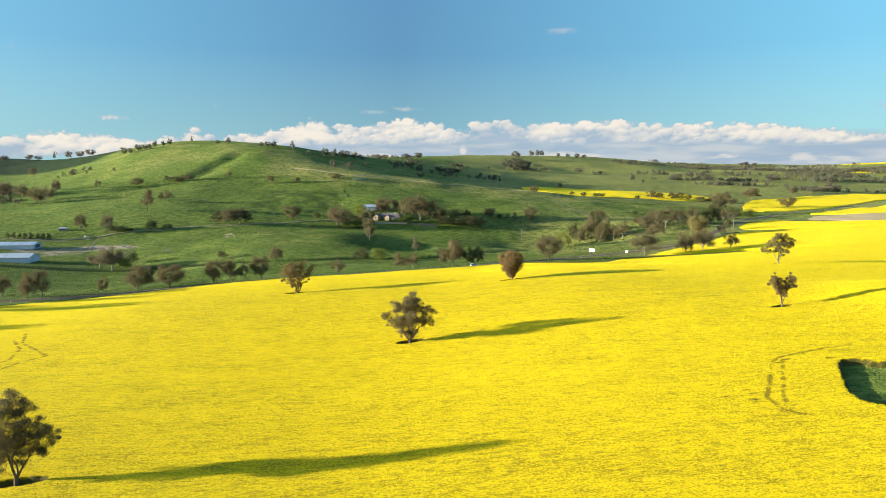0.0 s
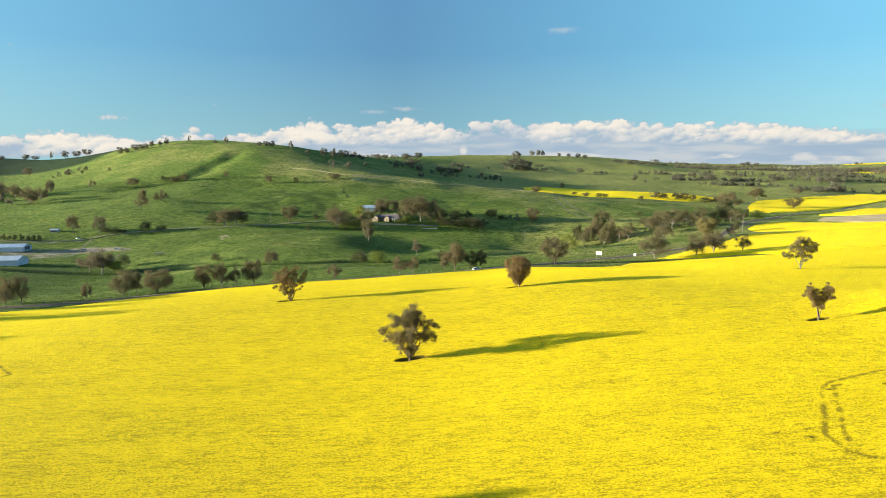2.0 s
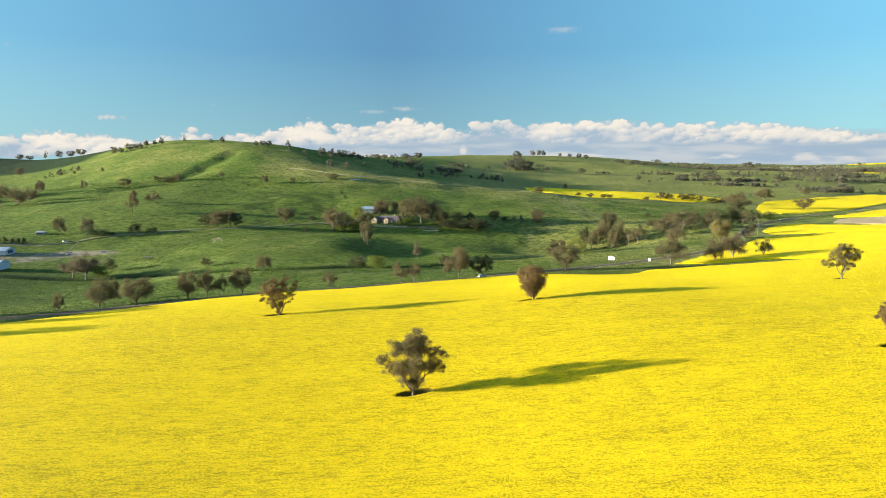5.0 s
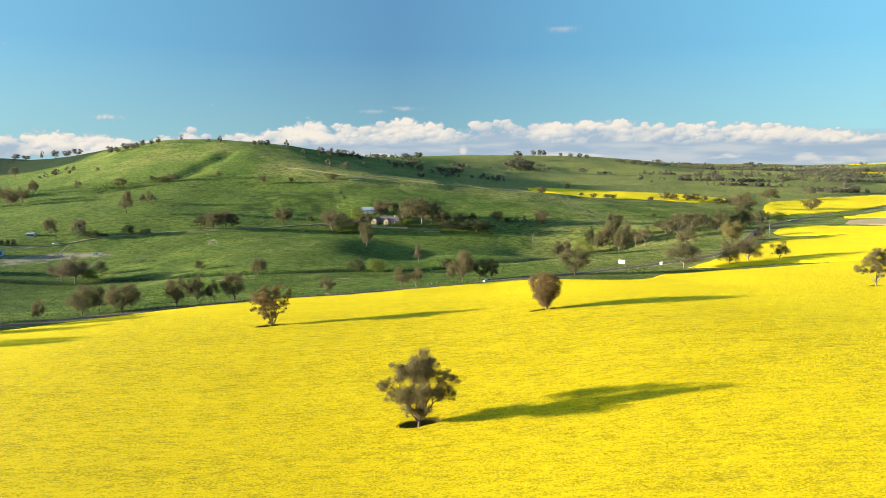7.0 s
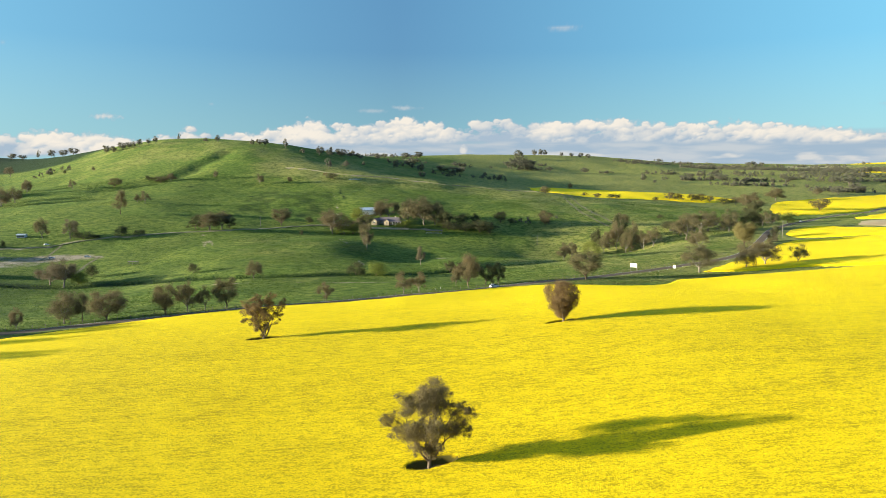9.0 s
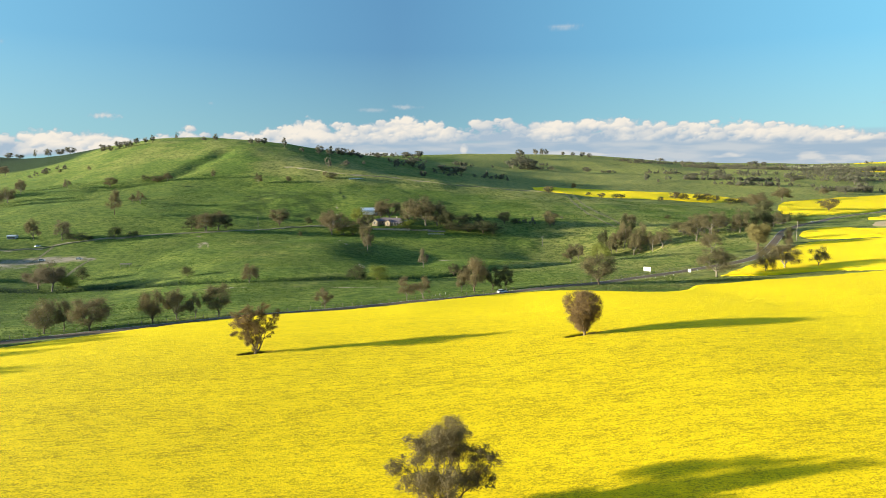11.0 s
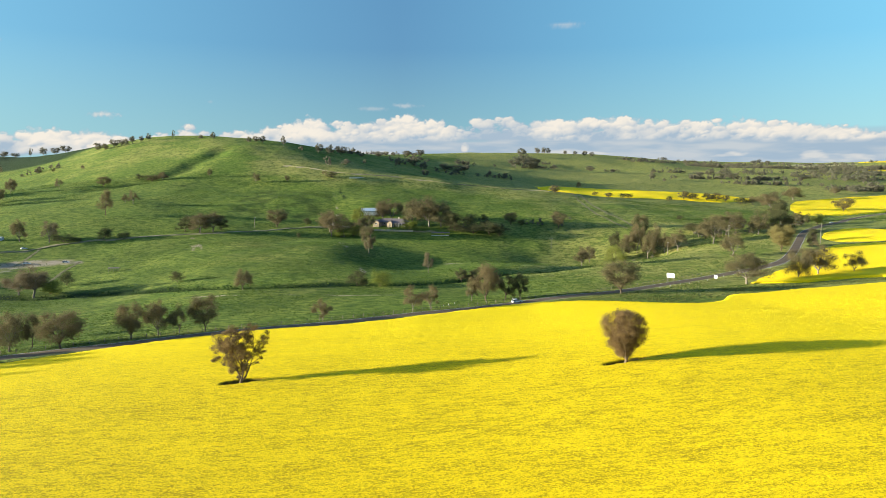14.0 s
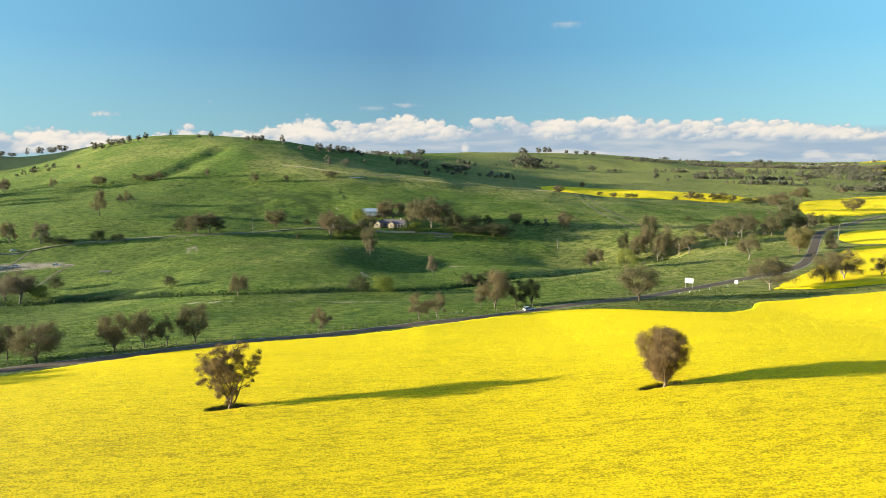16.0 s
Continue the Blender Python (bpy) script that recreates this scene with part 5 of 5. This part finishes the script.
# ---- clouds, far behind everything ----
def cloud_bank():
    """A curved sheet of sky low over the horizon: heaps of fair-weather cloud with flat bases, a grey deck under them, thin haze."""
    r = np.random.default_rng(90)
    a = radians(1) * np.linspace(-44, 44, 1180)
    e = radians(1) * np.concatenate([np.linspace(-1.0, 6.2, 140), np.linspace(6.35, 14.9, 40)])
    ee, aa = np.meshgrid(e, a, indexing="ij")
    x, y, z = 4700 * np.sin(aa), 4700 * np.cos(aa), 45 + 4700 * np.tan(ee)
    u, v = np.degrees(aa), np.degrees(ee)
    crest_u = (-44, -35, -28, -25.5, -23, -21, -19, -15, -11.5, -9.5, -5.3, -0.8, 0.6, 3.4, 10.9, 15.8, 20.4, 26.4, 31, 34, 44)
    crest_v = tuple(np.cos(np.radians(crest_u)) * np.array((3.3, 3.3, 3.75, 2.9, 3.3, 4.1, 3.0, 3.8, 4.75, 4.0, 5.0, 4.6, 3.9, 4.65, 4.7, 4.8, 4.4, 4.55, 4.0, 3.4, 3.3)) - 0.12)
    foot_u, foot_v = (-44, -35, -20, -12, -5, 10, 44), (1.1, 1.2, 1.7, 2.2, 2.55, 2.65, 2.0)
    fray = 0.34 * fbm(u, v * 1.3, 0.62, 4, 44) + 0.16 * fbm(u, v, 0.2, 2, 46)
    broad = fbm(u, v * 2.0, 3.2, 3, 47)
    foot = np.interp(u, foot_u, foot_v) + 0.12 * fbm(u, v * 0, 2.2, 3, 78)
    crest = np.interp(u, crest_u, crest_v)
    cover = np.clip((crest - 0.25 - v) * 1.9 + 1.5 * fray + 1.0 * broad, 0, 1) * np.clip((v - foot) * 2.6 + 0.5, 0, 1)
    lit = np.clip(0.30 + 0.34 * (v - foot) / (crest - foot + 0.3) + 0.45 * broad + 0.30 * fray, 0.05, 1)
    puffs = []
    for cu in np.arange(-43, 43, 0.30):
        cu = cu + r.normal() * 0.3
        top, low = np.interp(cu, crest_u, crest_v) + r.normal() * 0.16, np.interp(cu, foot_u, foot_v)
        for _ in range(r.integers(0, 4)):
            rad = r.uniform(0.14, 0.55)
            puffs.append((low + (max(top - rad * 0.8, low) - low) * r.uniform(0, 1) ** 0.6, cu + r.normal() * 0.4, rad))
    for cv, cu, rad in sorted(puffs, reverse=True):  # the lower, nearer heaps stand before the higher ones
        w = np.abs(a - radians(cu)) < radians(3 * rad)
        du, dv = (u[:, w] - cu) / (1.75 * rad), (v[:, w] - cv) / rad
        d = np.hypot(du, dv) + fray[:, w] * 0.9
        body = np.clip((1.08 - d) * 2.2, 0, 1) * np.clip((v[:, w] - foot[:, w]) * 4.5 + 0.35, 0, 1)
        bright = np.clip(0.41 + 0.44 * dv - 0.26 * du + 0.26 * (v[:, w] - foot[:, w] - 0.7) + 0.45 * fray[:, w] + 0.45 * broad[:, w], 0.04, 1)
        lit[:, w] = lit[:, w] * (1 - body) + bright * body
        cover[:, w] = np.maximum(cover[:, w], body)
    deck = np.clip((0.9 + 0.5 * fbm(u, v * 5, 9, 4, 50) - np.maximum(v - 1.9, 0) * 0.75) * 2.0, 0, 1) * np.clip((u + 26) / 14, 0, 1)
    low = np.clip((0.15 + 0.9 * fbm(u, v * 4, 3.0, 4, 54) - np.abs(v - 1.25) * 1.1) * 2.2, 0, 1)
    wisps = [(10.3, 12.0, 1.3, 0.22, 0.45), (-34.8, 5.9, 0.8, 0.2, 0.5), (-27.3, 4.3, 1.0, 0.26, 0.95), (-33.5, 9.2, 0.25, 0.2, 0.3), (-19.4, 5.6, 0.22, 0.15, 0.4), (-3.4, 5.6, 1.2, 0.2, 0.5), (-6, 5.3, 1.4, 0.2, 0.4), (34.3, 4.9, 0.5, 0.25, 0.4), (1.8, 1.9, 0.35, 0.5, 0.8), (2.2, 1.45, 2.2, 0.12, 0.8)]
    thin = np.zeros(u.shape)
    for c, b, w, h, strength in wisps:
        thin = np.maximum(thin, strength * np.clip(1.2 - np.hypot((u - c) / w, (v - b) / h) + 1.2 * fray, 0, 1))
    haze = 0.85 * np.clip(1 - (v - 0.2) / 8.5, 0, 1) ** 1.2
    veil = 0.80
    grey = 1 - (1 - 0.97 * cover) * (1 - 0.80 * deck) * (1 - 0.55 * low) * (1 - thin)
    density = 1 - (1 - grey) * (1 - haze) * (1 - veil)
    glow = np.clip(np.where(cover > 0.02, lit * cover, 0), 0, 1)
    glow = np.clip(np.maximum(glow, np.maximum(np.maximum(0.55 * low, 0.34 * deck * np.clip(0.5 + 0.9 * fbm(u, v * 6, 4.0, 4, 57), 0, 1)) * (1 - cover), 0.85 * thin * (1 - cover))), 0, 1)
    n = Nodes("cloud")
    color = n.mix(n.named("lit"), (0.40, 0.525, 0.650), (0.97, 0.90, 0.79))
    color = n.mix(n.named("clear"), color, n.mix(n.named("pale"), n.mix(n.named("side"), (0.115, 0.305, 0.525), (0.235, 0.67, 0.94)), n.mix(n.named("side"), (0.28, 0.54, 0.63), (0.46, 0.82, 0.87))))
    light = n.add("ShaderNodeEmission")
    n.put(light.inputs["Color"], color)
    light.inputs["Strength"].default_value = 0.31
    both, clear = n.add("ShaderNodeMixShader"), n.add("ShaderNodeBsdfTransparent")
    n.put(both.inputs[0], n.named("veil"))
    n.put(both.inputs[1], clear.outputs[0])
    n.put(both.inputs[2], light.outputs[0])
    n.put(n.tree.nodes["Material Output"].inputs[0], both.outputs[0])
    me = mesh_of("backdrop", np.dstack([x, y, z]).reshape(-1, 3), grid_faces(len(e), len(a)), n.mat, smooth=True)
    attribute(me, "veil", density)
    attribute(me, "lit", glow)
    attribute(me, "pale", np.clip(1.2 - v / 8.5, 0, 1))
    attribute(me, "side", np.where(u > -4, np.clip((u + 4) / 37, 0, 1), 0.6 * np.clip((-4 - u) / 30, 0, 1)) ** 1.1)
    attribute(me, "clear", np.clip(1 - grey * 1.25, 0, 1))
    return tagged(new("backdrop", me), "bank of low white cumulus cloud along the horizon", "clouds", kind="structure")


cloud_bank()

# ---- buildings and made things ----
def at_ground(x, y, turn=0.0, lift=0.0):
    return pose(x, y, float(rise(x, y)) + lift, 0, 0, turn)


CREAM = mottled("cream_render", (0.30, 0.23, 0.155), (0.40, 0.315, 0.215), 3.0, bump=0.01)
STONE = mottled("pale_stone", (0.42, 0.34, 0.25), (0.60, 0.52, 0.40), 0.8, bump=0.05)
SLATE = mottled("dark_metal_roof", (0.125, 0.100, 0.110), (0.175, 0.140, 0.150), 2.0, 0.5, 0.01, 0.4, stretch=(4, 0.3, 1))
STEEL = mottled("zinc_sheet", (0.42, 0.50, 0.60), (0.55, 0.62, 0.70), 2.5, 0.42, 0.01, 0.5, 0.25, stretch=(3, 0.3, 1))
PALE_STEEL = mottled("pale_sheet", (0.46, 0.51, 0.56), (0.58, 0.62, 0.66), 2.5, 0.5, 0.01, 0.4, stretch=(3, 0.3, 1))
DULL = mottled("dull_frame", (0.10, 0.095, 0.09), (0.16, 0.15, 0.14), 0.6, bump=0.01)
WHITE = mottled("white_paint", (0.74, 0.74, 0.71), (0.82, 0.82, 0.79), 0.7, 0.5, 0.004)
TIMBER = mottled("grey_timber", (0.15, 0.125, 0.10), (0.26, 0.225, 0.185), 0.4, bump=0.02, stretch=(1, 1, 0.2))
TYRE = mottled("tyre_rubber", (0.015, 0.015, 0.016), (0.025, 0.025, 0.026), 0.2, bump=0.003)
CAR_WHITE = mottled("white_car_paint", (0.72, 0.73, 0.74), (0.78, 0.79, 0.80), 0.8, 0.25, 0.001, 0.5)
LAMP = mottled("lamp_glass", (0.55, 0.55, 0.52), (0.65, 0.65, 0.62), 0.1, 0.15, 0.001, 0.6)
RED_LAMP = mottled("red_lamp", (0.30, 0.015, 0.012), (0.38, 0.02, 0.016), 0.1, 0.2, 0.001, 0.6)
GLASS = Nodes("dark_glass", 0.08, 0.6).done((0.03, 0.04, 0.05))


def prism(name, x0, x1, y0, y1, eave, ridge, material, hip=0.0, thick=0.16):
    """A pitched roof, ridge along x; hip: how far its ends slope in. The sheet has thickness."""
    ym = (y0 + y1) / 2
    top = [(x0, y0, eave), (x1, y0, eave), (x1, y1, eave), (x0, y1, eave), (x0 + hip, ym, ridge), (x1 - hip, ym, ridge)]
    v = top + [(x, y, z - thick) for x, y, z in top]
    f = [(0, 1, 5, 4), (2, 3, 4, 5), (1, 2, 5), (3, 0, 4)] if hip else [(0, 1, 5, 4), (2, 3, 4, 5)]
    n = 6
    f += [tuple(k + n for k in q[::-1]) for q in f]
    f += [(0, n, n + 1, 1), (2, n + 2, n + 3, 3)] + ([(1, n + 1, n + 2, 2), (3, n + 3, n, 0)] if hip else [(1, n + 1, n + 5, 5), (5, n + 5, n + 2, 2), (3, n + 3, n + 4, 4), (4, n + 4, n, 0)])
    return mesh_of(name, v, f, material)


def gable_wall(name, x0, x1, y0, y1, eave, ridge, material):
    """A closed body with gable ends under a roof with its ridge along x."""
    ym = (y0 + y1) / 2
    v = [(x0, y0, -1), (x1, y0, -1), (x1, y1, -1), (x0, y1, -1), (x0, y0, eave), (x1, y0, eave), (x1, y1, eave), (x0, y1, eave), (x0, ym, ridge), (x1, ym, ridge)]
    return mesh_of(name, v, [(0, 1, 5, 4), (1, 2, 6, 9, 5), (2, 3, 7, 6), (3, 0, 4, 8, 7), (3, 2, 1, 0)], material)


def window_on(parent, x, y, z, w, h):
    win = part("window", box("window", (w, 0.10, h), (x, y, z), WHITE, 0.01), parent)
    part("pane", box("pane", (w - 0.24, 0.04, h - 0.24), (x, y - 0.05, z + 0.12), GLASS), win)


def homestead(x, y, turn):
    home = empty("house", at_ground(x, y, turn), "cream rendered homestead with dark hipped metal roof", "house")
    part("wall", gable_wall("wall", -13, 12, -4.5, 5, 2.9, 2.9, CREAM), home)
    part("roof", prism("roof", -13.9, 12.9, -5.6, 6.1, 2.95, 5.6, SLATE, 5.5), home)
    wing = part("wing", gable_wall("wing", -4, 4, -2.6, 2.6, 2.9, 4.6, CREAM), home, "cream gabled wing", pose(-10.5, -6.4, 0, 0, 0, 90))
    part("wing_roof", prism("wing_roof", -4.6, 4.6, -3.2, 3.2, 2.75, 4.85, SLATE), wing, "", pose(0, 0, 0.1))
    porch = part("porch", gable_wall("porch", -2.4, 2.4, -2.2, 2.2, 2.7, 4.1, CREAM), home, "cream gabled porch", pose(0.5, -6.4, 0, 0, 0, 90))
    part("porch_roof", prism("porch_roof", -2.9, 2.9, -2.8, 2.8, 2.6, 4.3, SLATE), porch, "", pose(0, 0, 0.1))
    part("verandah_roof", prism("verandah_roof", 3.2, 13.2, -8.4, -4.3, 2.4, 2.9, SLATE), home)
    for k in range(5):
        part("post", box("post", (0.16, 0.16, 2.9), (3.6 + 2.3 * k, -8.1, -0.5), WHITE), home)
    for wx in (-6.0, -3.4, 5.2, 8.0, 10.6):
        window_on(home, wx, -4.58, 0.9, 1.5, 1.3)
    window_on(home, -10.5, -10.46, 0.9, 1.8, 1.4)
    door = part("door", box("door", (1.0, 0.12, 2.1), (0.5, -8.84, 0), TIMBER, 0.01), home)
    part("handle", box("handle", (0.05, 0.08, 0.14), (0.9, -8.92, 1.0), LAMP), door)
    part("chimney", box("chimney", (0.9, 0.7, 2.2), (4.0, 1.5, 4.4), STONE, 0.03), home, "pale stone chimney")
    return home


homestead(-59, 712, -22).scale = (1.2, 1.15, 1.15)
garden = empty("garden_wall", at_ground(-57, 687, -11), "long low pale stone garden wall before the homestead", "wall")
for k in range(18):
    part("stone_block", box("stone_block", (2.0, 0.7, 1.7 + 0.12 * math.sin(k * 2.3)), (-17.5 + 2.03 * k, 0.15 * math.sin(k), -0.2), STONE, 0.06), garden)
carport = empty("carport", at_ground(-14, 671, -8), "low open carport with dark roof and white beam", "carport")
part("roof", prism("roof", -8, 8, -3.4, 3.4, 2.5, 3.0, SLATE), carport)
part("beam", box("beam", (15.6, 0.2, 0.35), (0, -3.45, 0.0), WHITE), carport, "white low front beam")
for k in range(5):
    for side in (-3.2, 3.2):
        part("post", box("post", (0.18, 0.18, 2.9), (-7.4 + 3.7 * k, side, -0.5), DULL), carport)


def steel_shed(x, y, turn, length, depth, eave, ridge, roof_mat, label, bays=4, stripes=0, doorway_shade=False):
    shed = empty("shed", at_ground(x, y, turn), label, "shed")
    h, d = length / 2, depth / 2
    part("wall", gable_wall("wall", -h, h, -d + 0.4, d, eave, ridge - 0.15, PALE_STEEL), shed)
    part("roof", prism("roof", -h - 0.4, h + 0.4, -d - 0.3, d + 0.4, eave + 0.05, ridge, roof_mat), shed)
    # Dark panels stand for the shade inside open bays.
    for k in range(bays):
        w = length / bays
        part("door", box("door", (w - 0.8, 0.1, eave - 0.7), (-h + w * (k + 0.5), -d + 0.33, 0), DULL), shed, "dark panel for the shade in an open bay")
    # Dark panel on the closed end wall, giving the shade of an open doorway.
    if doorway_shade:
        part("doorway_shade", box("doorway_shade", (0.12, depth * 0.5, eave), (h + 0.02, 0, 0), DULL), shed, "dark panel for the shade in an open doorway")
    tilt = math.degrees(math.atan2(ridge - eave - 0.05, d + 0.3))
    for k in range(stripes):
        part("skylight", box("skylight", (length / stripes * 0.3, 0.82 * d, 0.05), (0, 0, 0), PALE_STEEL), shed, "pale roof panel", pose(-h + length / stripes * (k + 0.5), -d * 0.52, eave + 0.10 + (ridge - eave) * 0.49, tilt, 0, 0))
    part("ridge_cap", box("ridge_cap", (length + 0.9, 0.5, 0.12), (0, 0.05, ridge - 0.03), PALE_STEEL), shed)
    return shed


steel_shed(-85, 747, 2, 18, 13, 3.6, 6.2, STEEL, "pale blue metal machinery shed on the slope", 0, 0)
steel_shed(-383, 556, 6, 46, 15, 2.8, 5.2, STEEL, "long blue-roofed steel farm shed with a dark end opening", 0, 5, True)
steel_shed(-346, 492, 6, 48, 16, 3.4, 6.0, PALE_STEEL, "long pale steel farm shed beside the creek", 0, 6)
# White shed form added where a parked vehicle stands.
steel_shed(-377, 626, 4, 7, 4.5, 2.2, 3.0, PALE_STEEL, "small white shed shape standing in for a parked white vehicle", 1, 0)

trough = empty("water_trough", at_ground(-123, 944, 37, 0.2), "long white water trough on the hillside", "trough")
for k in range(6):
    part("trough_section", box("trough_section", (4.2, 1.0, 1.1), (-10.6 + 4.25 * k, 0, -0.3), WHITE, 0.05), trough)

shelter = empty("stock_shelter", at_ground(-235, 534, 5), "grey open stock shelter in the paddock", "shelter")
part("roof", prism("roof", -3.6, 3.6, -1.8, 1.8, 2.3, 2.8, TIMBER), shelter)
for px in (-3.2, 0, 3.2):
    for py in (-1.5, 1.5):
        part("post", box("post", (0.16, 0.16, 2.8), (px, py, -0.5), TIMBER), shelter)
part("rail", box("rail", (6.4, 0.1, 0.15), (0, -1.5, 1.0), TIMBER), shelter)

billboard = empty("billboard", at_ground(97.3, 410.3, -38), "white roadside billboard on two posts", "sign")
part("panel", box("panel", (3.7, 0.16, 2.1), (0, 0, 2.9), WHITE, 0.03), billboard)
for px in (-1.6, 1.6):
    part("post", box("post", (0.18, 0.18, 5.6), (px, 0.17, -0.6), TIMBER), billboard)
road_sign = empty("road_sign", at_ground(122, 417, -40), "small white road sign on a post", "sign")
part("plate", box("plate", (1.5, 0.08, 1.6), (0, 0, 1.0), WHITE, 0.02), road_sign)
part("post", box("post", (0.12, 0.12, 3.0), (0, 0.1, -0.6), DULL), road_sign)


def along(line, x, offset):
    """A place beside a line near a given x, and the line's turn there."""
    k = int(np.argmin(np.abs(line[:, 0] - x)))
    way = line[min(k + 1, len(line) - 1)] - line[max(k - 1, 0)]
    way = way / np.linalg.norm(way)
    p = line[k] + np.array([-way[1], way[0]]) * offset
    return p[0], p[1], math.degrees(math.atan2(way[1], way[0]))


def roadside_fence(xs, offset, label, spacing=4.0):
    """Timber posts and two wires beside the road."""
    ends = [along(ROAD, x, offset)[:2] for x in xs]
    line = smooth_line(ends, spacing)
    z = rise(line[:, 0], line[:, 1])
    base = empty("fence", pose(0, 0, 0), label, "fence")
    stake = box("post", (0.16, 0.16, 1.7), (0, 0, -0.4), TIMBER, 0.02)
    for k, (p, h) in enumerate(zip(line, z)):
        part("post", stake, base, "", pose(p[0], p[1], h, 0, 2 * math.sin(k * 3.1), 10 * k))
    for high in (0.55, 1.05):
        v, f = tube(np.c_[line, z + high], np.full(len(line), 0.02), 4)
        part("wire", mesh_of("wire", v, f, DULL), base)


roadside_fence((-215, -170, -130, -90, -50, -10, 30, 60), 8.5, "timber post and wire fence along the road")
roadside_fence((60, 90, 120, 150, 185), 9.0, "timber post and wire fence past the billboard")
roadside_fence((240, 262, 290, 325), -9.0, "timber post and wire fence round the bend", 5.0)


def white_posts(places, label):
    for x, y in places:
        marker = empty("guide_post", at_ground(x, y), label, "post", "white guide posts")
        part("post", box("post", (0.14, 0.10, 1.15), (0, 0, -0.3), WHITE, 0.02), marker)
        part("reflector", box("reflector", (0.10, 0.03, 0.18), (0, -0.055, 0.6), RED_LAMP), marker)


white_posts([(-12, 363), (-10, 366), (-7.5, 369.5)] + [(86 + 6.4 * k, 392 + 4.9 * k) for k in range(6)] + [along(ROAD, x, -4.6)[:2] for x in (-190, -60, 130, 165, 200, 228, 255, 290)], "short white roadside guide post with reflector")


def power_pole(x, y, turn, high):
    pole = empty("power_pole", at_ground(x, y, turn), "timber power pole with cross arm", "pole", "power poles")
    v, f = tube([(0, 0, -1), (0, 0, high * 0.5), (0, 0, high)], [0.24, 0.20, 0.16], 8)
    part("post", mesh_of("post", v, f, TIMBER, smooth=True), pole)
    arm = part("cross_arm", box("cross_arm", (2.6, 0.14, 0.18), (0, 0.14, high - 0.9), TIMBER), pole)
    for px in (-1.1, 0.0, 1.1):
        part("insulator", box("insulator", (0.12, 0.12, 0.25), (px, 0.14, high - 0.72), WHITE, 0.03), arm)


for x, y, turn, high in ((257, 558, 50, 14.5), (161, 593, 40, 10.5), (81, 650, 30, 9.0), (-218, 646, 20, 10), (-182, 680, 20, 10), (216, 612, 45, 11)):
    power_pole(x, y, turn, high)


def parked_car(x, y, turn, paint, label, lift=0.5):
    """A station wagon: shaped body, glasshouse, wheels, lamps."""
    car = empty("car", at_ground(x, y, turn, lift), label, "car")
    low = [(-2.25, 0.45), (-2.2, 0.82), (-1.2, 0.92), (1.1, 0.92), (2.1, 0.80), (2.28, 0.5), (2.2, 0.28), (-2.2, 0.28)]
    high = [(-2.05, 0.90), (-1.75, 1.42), (-0.1, 1.48), (0.45, 1.40), (1.15, 0.92)]

    def shell(name, outline, half, inset, material):
        n, v = len(outline), []
        for side, w in ((-1, half - inset), (-1, half), (1, half), (1, half - inset)):
            grow_by = 1.0 if w == half else 0.97
            v += [(px * grow_by, side * (w - (0.18 * max(0, pz - 0.9))), 0.28 + (pz - 0.28) * grow_by) for px, pz in outline]
        f = [(a * n + k, a * n + (k + 1) % n, (a + 1) * n + (k + 1) % n, (a + 1) * n + k) for a in range(3) for k in range(n)]
        return mesh_of(name, v, f + [tuple(range(n))[::-1], tuple(range(3 * n, 4 * n))], material)

    body = part("body", shell("body", low, 0.90, 0.05, paint), car)
    part("glasshouse", shell("glasshouse", high, 0.80, 0.04, GLASS), car)
    part("roof", box("roof", (1.75, 1.34, 0.06), (-0.85, 0, 1.44), paint, 0.02), car)
    for px in (-1.38, 1.36):
        for py in (-0.82, 0.82):
            bm = bmesh.new()
            bmesh.ops.create_cone(bm, cap_ends=True, segments=16, radius1=0.33, radius2=0.33, depth=0.22, matrix=pose(px, py, 0.33, 90, 0, 0))
            me = bpy.data.meshes.new("wheel")
            bm.to_mesh(me)
            bm.free()
            me.materials.append(TYRE)
            wheel = part("wheel", me, car)
            part("rim", box("rim", (0.32, 0.05, 0.32), (px, py + math.copysign(0.1, py), 0.17), LAMP, 0.04), wheel)
    for py in (-0.62, 0.62):
        part("headlight", box("headlight", (0.12, 0.36, 0.16), (2.16, py, 0.60), LAMP, 0.03), body)
        part("tail_light", box("tail_light", (0.10, 0.22, 0.24), (-2.2, py, 0.60), RED_LAMP, 0.03), body)
    return car


x, y, turn = along(ROAD, 20, 1.8)
parked_car(x, y, turn, CAR_WHITE, "white station wagon on the country road", 0.2)
x, y, turn = along(ROAD, 352, 1.8)
parked_car(x, y, turn, CAR_WHITE, "white station wagon on the far road", 0.2)
for x, y, turn in ((-341, 603, 60), (-313, 563, 5), (-286, 565, 10)):
    parked_car(x, y, turn, CAR_WHITE, "white station wagon parked in the farm yard", 0.3)

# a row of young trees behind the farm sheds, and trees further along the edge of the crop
plant([(-410 + 5.4 * k, 593 + 0.3 * k, 5.5 + 0.8 * math.sin(k * 2.1), 4.2, "bush") for k in range(8)], "clipped row behind the sheds", 41, 5200, 0.29)
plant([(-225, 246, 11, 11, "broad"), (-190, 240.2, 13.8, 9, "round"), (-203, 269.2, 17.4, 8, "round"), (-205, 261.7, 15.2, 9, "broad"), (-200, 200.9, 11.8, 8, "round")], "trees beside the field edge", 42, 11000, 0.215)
